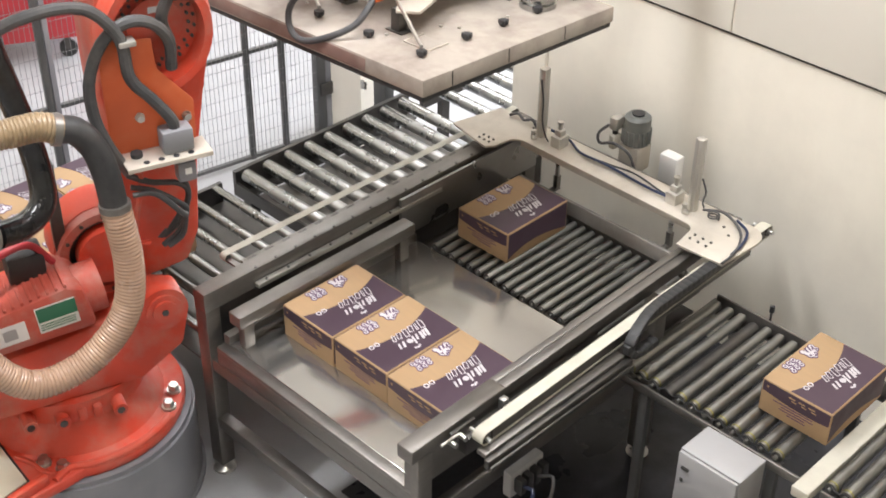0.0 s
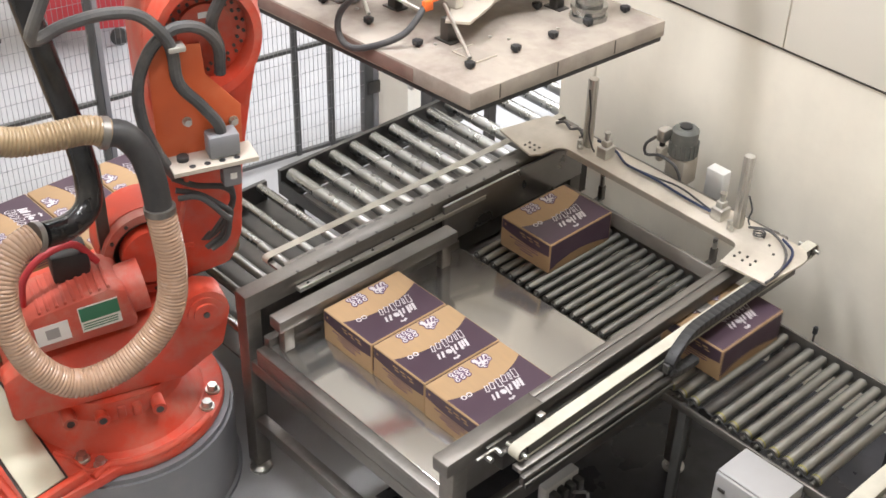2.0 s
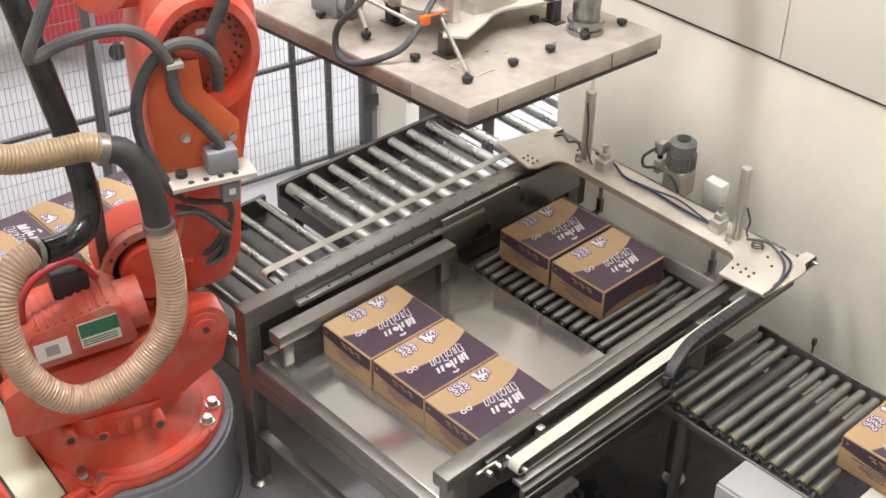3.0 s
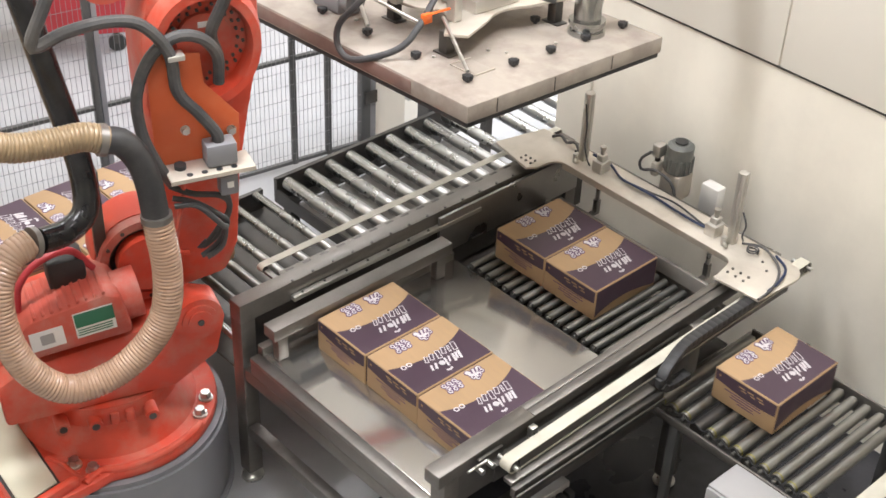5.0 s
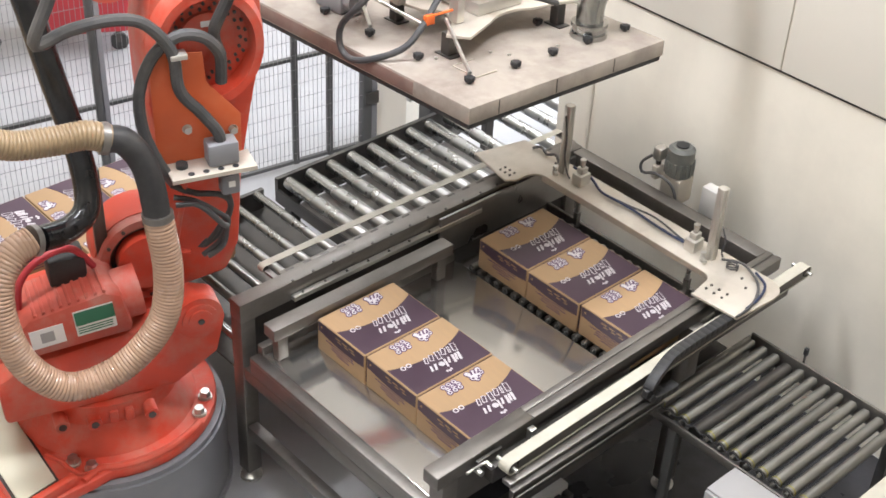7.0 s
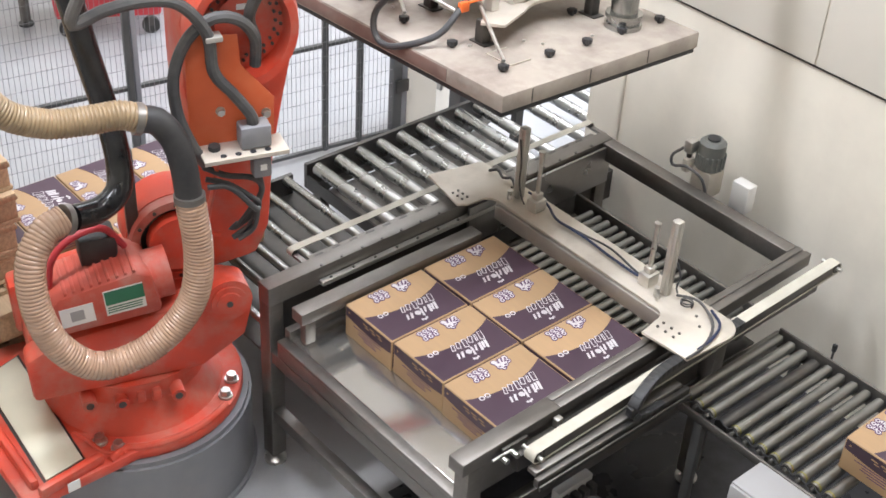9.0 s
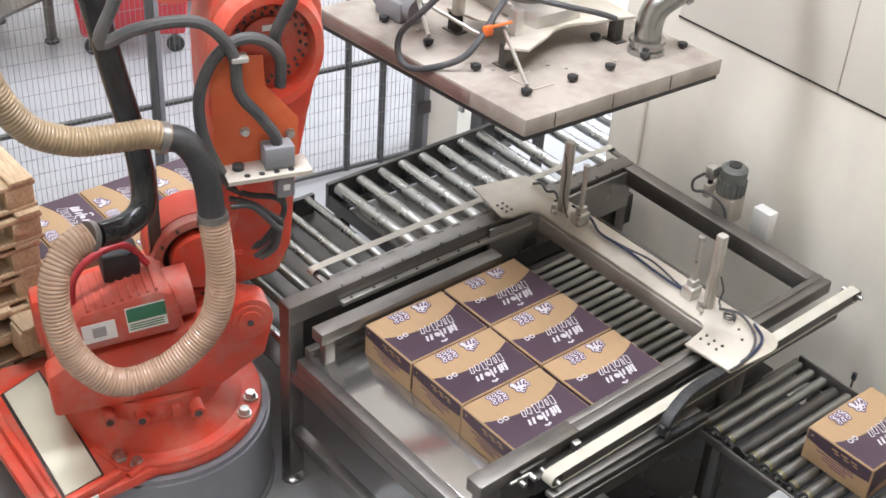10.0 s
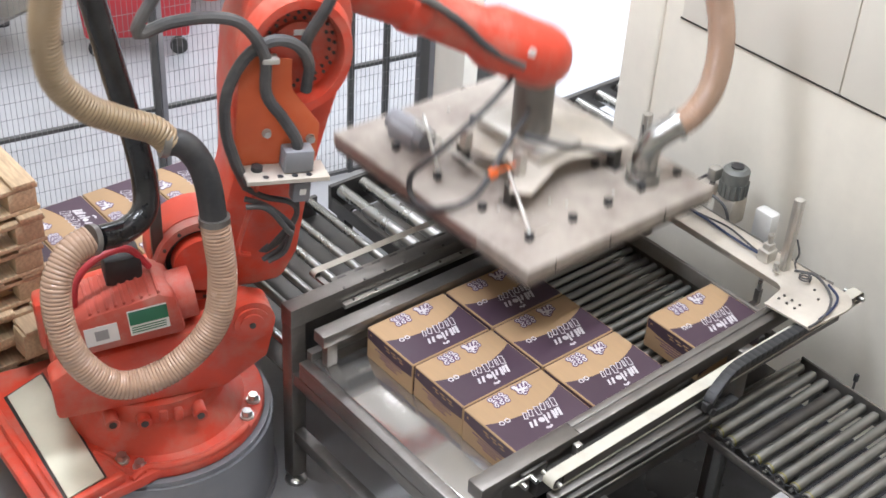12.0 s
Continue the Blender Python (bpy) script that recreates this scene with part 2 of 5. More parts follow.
def cyls(*rows, seg=20):
    bm = B()
    for p0, p1, r in rows:
        add_cyl(bm, p0, p1, r, seg=seg)
    return bm


ID = Matrix.Identity(4)

# ---- structure ----
WALL_Y, OPEN_X0, OPEN_X1 = 2.05, -1.81, -0.635
solid("floor", boxes(((-9, -6, -0.1), (7, 10, 0))), FLOOR, "grey smooth factory floor", "floor", kind="structure")
# thin black layer on the floor from the table to the wall
solid("floor_sheet", boxes(((0.25, 0.05, 0.0), (3.2, 2.04, 0.006))), FLOOR_DARK, "black smooth floor layer beneath the conveyor", "floor", kind="structure")
solid("wall_north", boxes(((OPEN_X1, WALL_Y, 0), (7, WALL_Y + 0.12, 6.5))), CREAM, "cream painted panel wall", "wall", kind="structure")
solid("wall_north_stub", boxes(((-2.2, WALL_Y, 0), (OPEN_X0, WALL_Y + 0.12, 6.5))), CREAM, "cream painted wall beside the opening", "wall", kind="structure")
solid("wall_lintel", boxes(((OPEN_X0, WALL_Y, 2.05), (OPEN_X1, WALL_Y + 0.12, 6.5))), CREAM, "cream wall above the opening", "wall", kind="structure")
solid("wall_panel", boxes(((-0.30, WALL_Y - 0.012, 1.612), (0.60, WALL_Y - 0.002, 4.2)), ((0.608, WALL_Y - 0.012, 1.612), (3.2, WALL_Y - 0.002, 4.2)), bev=0.004), WHITE_PANEL,
      "white smooth panels fixed on the cream wall", "wall panel", kind="structure")
solid("trim", boxes(((-0.31, WALL_Y - 0.010, 1.603), (3.2, WALL_Y - 0.002, 1.610))), DARK_STEEL, "thin dark edge strip under the wall panels", "trim", kind="structure")
solid("wall_west", boxes(((-9.1, -6, 0), (-9, 10, 6.5))), CREAM, "plain far hall wall", "wall", kind="structure")
solid("wall_south", boxes(((-9, -6.1, 0), (7, -6, 6.5))), CREAM, "plain hall wall", "wall", kind="structure")
solid("wall_east", boxes(((7, -6, 0), (7.1, 10, 6.5))), CREAM, "plain hall wall", "wall", kind="structure")
solid("wall_back", boxes(((-9, 10, 0), (7, 10.1, 6.5))), WHITE_PANEL, "plain white wall of the next room", "wall", kind="structure")
solid("ceiling", boxes(((-9, -6, 6.5), (7, 10, 6.6))), WHITE_PANEL, "pale hall ceiling", "ceiling", kind="structure")

# ---- carton ----
CW, CD, CH = 0.296, 0.394, 0.15


def carton(m):
    """A printed carton; its base corner is its origin, x along its width and y along its depth."""
    t = thing("carton", m, "brown printed cardboard carton with purple swoosh print", "carton", "cartons in the cell")
    bm = B()
    add_box(bm, CW / 2, CD / 2, CH / 2, CW, CD, CH, 0.004)
    part("carton_body", bm, CARTON, t)
    e = 0.006
    curve = [(CW * (0.39 - 0.03 * i / 14 + 0.155 * math.sin(math.pi * i / 14) ** 0.85), e + (CD - 2 * e) * i / 14) for i in range(15)]
    bm = B()
    add_prism(bm, [(x, y) for x, y in curve] + [(CW - e, CD - e), (CW - e, e)], CH + 0.0004, CH + 0.0016)
    part("top_print", bm, PURPLE, t, "dark purple swoosh on the top")
    # side prints end in a swoosh: drawn flat, then stood up on their faces
    def swoosh(low, length):
        b = B()
        add_prism(b, [(e + (length - 2 * e) * i / 12, low(i / 12)) for i in range(13)] + [(length - e, CH - e), (e, CH - e)], 0.0, 0.0016)
        return b
    bm = swoosh(lambda u: 0.100 - 0.020 * math.sin(math.pi * min(1, 0.75 * u)) + 0.003 * u, CW)
    bm.transform(Matrix.Translation((0, 0.0004, 0)) @ Matrix.Rotation(radians(90), 4, "X"))
    part("front_print", bm, PURPLE, t, "dark purple swoosh on the side")
    bm = swoosh(lambda u: 0.016 + 0.040 * math.sin(math.pi * min(1, u * 1.05)) ** 0.8 * (1 - 0.3 * u), CD)
    bm.transform(Matrix.Translation((CW - 0.0004, 0, 0)) @ Matrix(((0, 0, 1, 0), (1, 0, 0, 0), (0, 1, 0, 0), (0, 0, 0, 1))))
    part("side_print", bm, PURPLE, t, "dark purple swoosh on the end")
    return t


def ink_on(t):
    """The white marks on the top and sides: plain shapes in place of the lettering."""
    z = CH + 0.0018
    white, dark = B(), B()
    # two lines of plain letter-like strokes that run along the depth, tops towards +x
    def stroke(bm, x0, y0, x1, y1, w):
        d = Vector((x1 - x0, y1 - y0, 0))
        add_box(bm, 0, 0, 0, d.length + w, w, 0.0008, 0, Matrix.Translation(((x0 + x1) / 2, (y0 + y1) / 2, z)) @ Matrix.Rotation(math.atan2(d.y, d.x), 4, "Z"))
    # upper line: five solid leaning marks of mixed height
    for y0, h, wide in ((0.290, 0.032, 0.011), (0.276, 0.026, 0.010), (0.261, 0.032, 0.011), (0.240, 0.022, 0.009), (0.220, 0.036, 0.009), (0.172, 0.022, 0.010)):
        stroke(white, 0.206, y0, 0.206 + h, y0 - 0.012, wide)
    stroke(white, 0.206, 0.150, 0.226, 0.141, 0.009)
    add_cyl(white, (0.218, 0.196, z - 0.001), (0.218, 0.196, z + 0.0004), 0.013, seg=14)
    for k in range(3):
        add_cyl(white, (0.262 + 0.004 * (k == 1), 0.186 + 0.010 * k, z - 0.001), (0.262 + 0.004 * (k == 1), 0.186 + 0.010 * k, z + 0.0004), 0.006, seg=8)
    # lower line: six hollow marks, a pale outline round a dark core
    core = B()
    for y0, h, wide in ((0.304, 0.036, 0.021), (0.278, 0.030, 0.011), (0.253, 0.026, 0.020), (0.222, 0.037, 0.020), (0.191, 0.026, 0.019), (0.164, 0.026, 0.016)):
        stroke(white, 0.158, y0, 0.158 + h - wide * 0.5, y0 - 0.009, wide)
        stroke(core, 0.158, y0, 0.158 + h - wide * 0.5, y0 - 0.009, wide - 0.0075)
    bmesh.ops.translate(core, vec=(0, 0, 0.0008), verts=core.verts)
    tagged(part("lettering_core", core, PURPLE, t, "dark cores of the outlined marks"), kind="stuff")
    tagged(part("lettering", white, INK, t, "white lettering shown as plain strokes"), kind="stuff")
    ring = B()
    for k in range(2):
        c = (0.146, 0.062 + 0.027 * k)
        outer, inner = arc(*c, 0.012, 0, 360, 14)[:-1], arc(*c, 0.007, 0, 360, 14)[:-1]
        vo, vi = [ring.verts.new((x, y, z)) for x, y in outer], [ring.verts.new((x, y, z)) for x, y in inner]
        for i in range(14):
            ring.faces.new((vo[i], vo[(i + 1) % 14], vi[(i + 1) % 14], vi[i]))
    part("ring_mark", ring, INK, t, "two small pale rings")
    badge, spots = B(), B()
    def blob(x, y, r):
        add_cyl(dark, (x, y, z - 0.0012), (x, y, z), r + 0.0042, seg=10)
        add_cyl(badge, (x, y, z - 0.001), (x, y, z + 0.0006), r, seg=10)
    # a cluster of small pale rounds, and a taller pale patch with dark stripes
    for i in range(3):
        for j in range(3):
            blob(0.022 + 0.019 * i, 0.112 + 0.026 * j + 0.007 * (i % 2), 0.0098)
            if i != 1:
                add_cyl(spots, (0.022 + 0.019 * i, 0.112 + 0.026 * j, z), (0.022 + 0.019 * i, 0.112 + 0.026 * j, z + 0.0012), 0.0052, seg=8)
            else:
                add_box(spots, 0.041, 0.119 + 0.026 * j, z + 0.0008, 0.0045, 0.016, 0.0008)
    for x, y, r in ((0.022, 0.232, 0.010), (0.036, 0.240, 0.013), (0.054, 0.236, 0.011), (0.030, 0.262, 0.013), (0.052, 0.260, 0.014), (0.026, 0.284, 0.011), (0.046, 0.284, 0.010), (0.068, 0.246, 0.008)):
        blob(x, y, r)
    for k in range(3):
        add_box(spots, 0, 0, 0, 0.026 - 0.003 * k, 0.0075, 0.0008, 0, Matrix.Translation((0.026 + 0.004 * k, 0.250 + 0.016 * k, z + 0.0009)) @ Matrix.Rotation(radians(-25), 4, "Z"))
    for x, y in ((0.055, 0.236), (0.058, 0.262), (0.048, 0.284), (0.068, 0.250)):
        add_box(spots, x, y, z + 0.0009, 0.008, 0.011, 0.0008)
    tagged(part("badge_outline", dark, INK_DARK, t, "violet outline of the marks"), kind="stuff")
    tagged(part("badge", badge, INK, t, "pale round marks on the tan print"), kind="stuff")
    tagged(part("badge_spot", spots, INK_DARK, t), kind="stuff")
    small = B()
    for k in range(3):
        add_box(small, 0.13 + 0.042 * k, -0.0016, CH - 0.024, 0.028, 0.0008, 0.006)
        add_box(small, 0.14 + 0.042 * k, -0.0016, CH - 0.036, 0.022, 0.0008, 0.005)
    add_box(small, 0.026, -0.0016, CH - 0.026, 0.009, 0.0008, 0.009)
    tagged(part("side_lettering", small, CARTON, t, "pale lettering shown as bars on the band"), kind="stuff")
    lines = B()
    for k in range(4):
        add_box(lines, 0.14 + 0.02 * (k % 2), -0.0008, 0.075 - 0.012 * k, 0.17 - 0.03 * k, 0.0008, 0.004)
    tagged(part("small_print", lines, INK_DARK, t, "dark small print shown as bars"), kind="stuff")
    return t


TABLE_Z, ROW_Y = 0.75, 1.0
first = ink_on(carton(pose(0.0, 0.0, TABLE_Z)))
row_front = [first] + [copy_thing(first, pose(0.30 * k + 0.002 * k, 0.004 * (k % 2), TABLE_Z)) for k in (1, 2)]
carton_a = copy_thing(first, pose(0.0, ROW_Y, TABLE_Z))
carton_b = copy_thing(first, pose(1.6, 0.985, TABLE_Z))
carton_c = copy_thing(first, pose(2.4, 1.02, TABLE_Z))
carton_d = copy_thing(first, pose(3.9, 0.955, TABLE_Z))

# ---- packing table ----
table = thing("packing_table", ID, "stainless steel packing table with open frame and feet", "table")
Z1, Z0 = 0.972, 0.912
LX0, LX1, RX0, RX1, NY, FY = -0.255, -0.182, 0.948, 1.021, -0.245, 1.735
part("side_beam", boxes(((LX0, NY, Z0 - 0.03), (LX1, FY, Z1)), bev=0.003), STAINLESS, table, "long stainless beam")
YAW = Matrix.Translation((1.0, -0.27, 0)) @ Matrix.Rotation(radians(1.15), 4, "Z") @ Matrix.Translation((-1.0, 0.27, 0))
right = part("side_beam", boxes(((RX0, NY - 0.03, Z0), (RX1, FY, Z1 - 0.0055)), bev=0.002), STAINLESS, table, "long stainless beam")
part("beam_cap", boxes(((RX0, NY - 0.03, Z1 - 0.0053), (RX1, 0.20, Z1)), bev=0.002), STAINLESS, right)
part("beam_cap", boxes(((RX0, 0.202, Z1 - 0.0053), (RX0 + 0.030, FY, Z1)), bev=0.002), STAINLESS, right)
part("beam_cap", boxes(((RX0 + 0.042, 0.202, Z1 - 0.0053), (RX1, FY, Z1)), bev=0.002), STAINLESS, right)
right.matrix_local = YAW
part("end_beam", boxes(((LX1 + 0.002, FY - 0.07, Z0 - 0.03), (RX0 - 0.044, FY, Z1 - 0.004)), bev=0.003), STAINLESS, table)
for x in (LX0 + 0.036, RX0 + 0.036):
    for y in (NY + 0.036, FY - 0.04 if x < 0 else 1.15):
        leg = part("leg", boxes(((x - 0.035, y - 0.035, 0.05), (x + 0.035, y + 0.035, Z0 - 0.002)), bev=0.003), STAINLESS, table)
        bm = B()
        add_cyl(bm, (x, y, 0), (x, y, 0.012), 0.05)
        add_cyl(bm, (x, y, 0.012), (x, y, 0.03), 0.045, 0.02)
        add_cyl(bm, (x, y, 0.03), (x, y, 0.06), 0.012)
        part("foot", bm, BOLT, table, "round chrome levelling foot")
for z in (0.30, 0.62):
    part("cross_bar", boxes(((LX1, NY + 0.005, z - 0.03), (RX0, NY + 0.055, z + 0.03)), bev=0.003), STAINLESS, table)
part("side_rail", boxes(((LX0 + 0.01, NY + 0.08, 0.56), (LX0 + 0.05, FY - 0.08, 0.62)), bev=0.003), STAINLESS, table)
part("side_rail", boxes(((RX0 + 0.01, NY + 0.08, 0.50), (RX0 + 0.05, FY - 0.08, 0.58)), bev=0.003), STAINLESS, table)
part("table_sheet", boxes(((-0.10, -0.20, TABLE_Z - 0.006), (0.945, 0.845, TABLE_Z)), bev=0.002), SHEET, table, "smooth worn stainless sheet")
bm = boxes(((-0.13, -0.245, 0.725), (0.98, -0.20, 0.745)), ((-0.13, -0.245, 0.66), (0.98, -0.240, 0.725)), bev=0.002)
part("front_lip", bm, STAINLESS, table, "folded front lip of the sheet")
part("side_lip", boxes(((-0.14, -0.20, 0.70), (-0.102, 0.845, 0.785)), bev=0.003), STAINLESS, table)
part("inner_strip", boxes(((-0.178, 0.0, 0.895), (-0.150, 1.05, 0.915)), bev=0.002), ALU_PROFILE, table, "bright slotted guide strip")
part("back_plate", boxes(((-0.17, 0.80, 0.755), (-0.155, 1.70, 0.955)), bev=0.002), POLISHED, table, "dark polished steel guide plate")
part("side_plate", boxes(((0.948, -0.20, 0.70), (0.965, 0.80, 0.905)), bev=0.002), STAINLESS, table)
part("roller_bed_beam", boxes(((-0.10, 0.852, 0.66), (0.97, 0.872, 0.725))), DARK_STEEL, table)
part("roller_bed_beam", boxes(((-0.15, 1.480, 0.66), (0.93, 1.495, 0.772)), bev=0.002), STAINLESS, table)
# flat dark sheet that fills the gaps between the rollers
part("under_tray", boxes(((-0.14, 0.88, 0.60), (0.97, 1.47, 0.61))), DARK_STEEL, table, "dark flat sheet under the rollers")
roll = mesh_of("bed_roller", cyls(((0, 0, 0), (0, 0.585, 0), 0.018), ((0, -0.008, 0), (0, 0.593, 0), 0.008), seg=16), ROLLER)
for k in range(20):
    ob = new("bed_roller", roll)
    ob.location, ob.parent = (-0.025 + 0.0525 * k, 0.88, TABLE_Z - 0.018), table
strip = part("guide_strip", boxes(((0.922, -0.05, 0.925), (0.947, 1.35, 0.936)), bev=0.002), ALU_PROFILE, table, "thin aluminium guide strip")
strip.matrix_local = YAW
dot = mesh_of("strip_screw", cyls(((0, 0, 0), (0, 0, 0.004), 0.006), seg=8), DARK_STEEL)
for k in range(12):
    ob = new("strip_screw", dot)
    ob.location, ob.parent = (0.934, 0.02 + 0.115 * k, 0.936), strip
for k in range(9):
    ob = new("strip_screw", dot)
    ob.location, ob.parent = (-0.163, 0.05 + 0.115 * k, 0.9152), table
for k in range(16):
    ob = new("strip_screw", dot)
    ob.location, ob.parent = (-0.19, 0.02 + 0.105 * k, Z1), table
bar = thing("clamp_bar", ID, "stainless side clamp bar on two short posts", "guide bar")
part("bar", boxes(((-0.082, -0.205, 0.875), (-0.012, 0.745, 0.930)), bev=0.003), STAINLESS, bar)
for y in (-0.15, 0.70):
    part("bracket", boxes(((-0.070, y - 0.025, TABLE_Z), (-0.03, y + 0.025, 0.874)), bev=0.004), STAINLESS, bar)


# ---- belt drives beside the beams ----
def belt_drive(x0, x1, y0, y1, z, m=ID, rail=None):
    t = thing("belt_drive", m, "cream toothed drive belt round end pulleys", "belt drive", "belt drives")
    r = 0.028
    bm = B()
    prof = arc(y0, z - r, r, 90, 270, 10) + arc(y1, z - r, r, -90, 90, 10)
    inner = arc(y0, z - r, r - 0.004, 90, 270, 10) + arc(y1, z - r, r - 0.004, -90, 90, 10)
    n = len(prof)
    v = [[bm.verts.new((x, a, b)) for a, b in p] for p in (prof, inner) for x in (x0, x1)]
    for i in range(n):
        j = (i + 1) % n
        bm.faces.new((v[0][i], v[0][j], v[1][j], v[1][i]))
        bm.faces.new((v[2][i], v[2][j], v[3][j], v[3][i]))
        bm.faces.new((v[0][i], v[0][j], v[2][j], v[2][i]))
        bm.faces.new((v[1][i], v[1][j], v[3][j], v[3][i]))
    part("belt", bm, BELT, t, "dusty cream belt")
    # added dark filler that hides the lower strand's inner face
    part("belt_support", boxes(((x0 + 0.003, y0 + 0.03, z - 0.049), (x1 - 0.003, y1 - 0.03, z - 0.006))), rail or DARK_STEEL, t, "dark steel filler between the belt strands")
    for y in (y0, y1):
        p = part("pulley", cyls(((x0 + 0.003, y, z - r), (x1 - 0.003, y, z - r), r - 0.005)), DARK_STEEL, t)
        part("axle", cyls(((x0 - 0.03, y, z - r), (x1 + 0.02, y, z - r), 0.009)), BOLT, t)
    return t


guide = thing("belt_drive", ID, "pale flat belt turned over small end pulleys", "belt drive", "belt drives")
bm = B()
strand = arc(0.0, 0.947, 0.018, 250, 90, 10) + arc(1.76, 0.947, 0.018, 90, -70, 10)
core = arc(0.0, 0.947, 0.0155, 250, 90, 10) + arc(1.76, 0.947, 0.0155, 90, -70, 10)
add_prism(bm, strand + core[::-1], -0.382, -0.346, "x")
part("belt", bm, BELT, guide, "dusty pale belt")
for y in (0.0, 1.76):
    part("pulley", cyls(((-0.380, y, 0.947), (-0.348, y, 0.947), 0.0150)), DARK_STEEL, guide)
    part("pulley_bracket", boxes(((-0.344, y - 0.012, 0.935), (-0.256, y + 0.012, 0.947))), STAINLESS, guide)
belt_drive(1.088, 1.136, -0.02, 1.77, 0.972, YAW)
part("belt_channel", boxes(((1.024, -0.05, 0.84), (1.066, 1.70, 0.915)), bev=0.002), DARK_STEEL, table, "dark channel beside the belt")
part("belt_channel", boxes(((1.112, -0.05, 0.885), (1.155, 0.72, 0.905)), bev=0.002), STAINLESS, table, "pale steel channel below the belt")
part("cable_channel", boxes(((1.158, -0.06, 0.855), (1.180, 0.74, 0.893)), bev=0.002), DARK_STEEL, table, "dark cable channel below the belt")
part("cable_channel", boxes(((1.184, -0.06, 0.850), (1.192, 0.74, 0.872)), bev=0.002), DARK_STEEL, table, "thin dark rail")
part("side_sheet", boxes(((-0.215, NY + 0.08, 0.60), (-0.205, FY - 0.08, Z0 - 0.031))), DARK_STEEL, table, "dark side sheet under the beam")
part("slotted_strip", boxes(((-0.292, 0.02, 0.948), (-0.257, 1.70, 0.956)), bev=0.001), STAINLESS, table, "slotted steel strip beside the beam")
slot = mesh_of("strip_slot", boxes(((-0.006, -0.02, 0), (0.006, 0.02, 0.002))), DARK_STEEL)
for k in range(18):
    ob = new("strip_slot", slot)
    ob.location, ob.parent = (-0.275, 0.07 + 0.09 * k, 0.9555), table

# ---- pusher carriage: origin at its front edge ----
pusher = thing("pusher_carriage", pose(0, 1.34, 1.02), "dusty aluminium C-shaped pusher carriage with cylinders", "pusher carriage")
outline = [(-0.40, 0.03), (-0.15, -0.02), (-0.12, 0.02)] + arc(-0.055, 0.085, 0.06, 180, 90, 5) + arc(0.865, 0.085, 0.05, 90, 0, 5) + [(0.93, 0.0), (0.93, -0.02), (1.15, -0.005), (1.165, 0.20)] + \
    arc(1.08, 0.23, 0.085, 0, 90, 5) + [(0.85, 0.315), (0.0, 0.315), (-0.34, 0.30)]
bm = B()
add_prism(bm, outline, -0.012, 0.0, bev=0.002)
part("carriage_plate", bm, ALU, pusher, "dusty aluminium plate with rounded inner corners")
part("edge_rib", boxes(((-0.08, 0.150, -0.040), (0.90, 0.156, -0.0125))), ALU, pusher)
for x, gx in ((-0.03, 0.085), (0.825, 0.735)):
    bm = B()
    add_box(bm, x, 0.235, 0.175, 0.036, 0.036, 0.35, 0.003)
    for k in (-1, 1):
        add_box(bm, x + 0.019 * k, 0.235, 0.175, 0.004, 0.010, 0.345)
        add_box(bm, x, 0.235 + 0.019 * k, 0.175, 0.010, 0.004, 0.345)
    part("cylinder", bm, ALU_PROFILE, pusher, "upright aluminium air cylinder")
    part("guide_block", boxes(((gx - 0.028, 0.195, 0.0), (gx + 0.028, 0.262, 0.055)), ((gx - 0.018, 0.21, 0.055), (gx + 0.018, 0.25, 0.085)), bev=0.004), ALU_PROFILE, pusher)
    part("fitting", cyls(((x - 0.01, 0.19, 0.0), (x - 0.01, 0.19, 0.045), 0.012), ((x - 0.01, 0.19, 0.02), (x + 0.02, 0.17, 0.02), 0.008), seg=10), BOLT, pusher)
bm = B()
for x, y in [(-0.22 + a, 0.0 + b) for a in (0, 0.03, 0.06) for b in (0.0, 0.03)] + [(0.95 + a, 0.03 + b) for a in (0, 0.04, 0.08) for b in (0, 0.035)] + [(-0.1, 0.24), (-0.07, 0.26), (-0.05, 0.22), (1.0, 0.2), (1.05, 0.16)]:
    add_cyl(bm, (x, y + 0.02, 0), (x, y + 0.02, 0.005), 0.006, seg=8)
tagged(part("plate_bolts", bm, DARK_STEEL, pusher, "rows of dark bolt heads"), kind="stuff")
bm = B()
add_tube(bm, [(0.02, 0.24, 0.05), (0.10, 0.275, 0.02), (0.20, 0.235, 0.012), (0.30, 0.225, 0.02), (0.40, 0.235, 0.012), (0.55, 0.22, 0.014), (0.70, 0.215, 0.018), (0.76, 0.23, 0.03)], 0.006, 8)
part("air_line", bm, BLUE, pusher, "blue air line clipped to the plate")
bm = B()
add_tube(bm, [(0.22, 0.235, 0.008), (0.36, 0.245, 0.014), (0.50, 0.255, 0.022), (0.66, 0.235, 0.012), (0.74, 0.225, 0.014)], 0.005, 8)
add_tube(bm, [(0.87, 0.25, 0.012), (0.96, 0.27, 0.03), (1.06, 0.24, 0.012), (1.12, 0.16, 0.012), (1.15, 0.06, 0.012), (1.15, -0.02, 0.008)], 0.006, 8)
add_tube(bm, [(0.935 + 0.024 * math.cos(k * 0.7), 0.235 + 0.024 * math.sin(k * 0.7), 0.010 + 0.0012 * k) for k in range(20)], 0.0035, 8, 0.008)
part("cable", bm, CABLE, pusher, "dark cable")
bm = B()
add_tube(bm, [(1.02, 0.285, 0.012), (1.10, 0.24, 0.014), (1.135, 0.15, 0.012), (1.145, 0.05, 0.012)], 0.006, 8)
part("air_line", bm, BLUE, pusher, "blue air line")
bm = B()
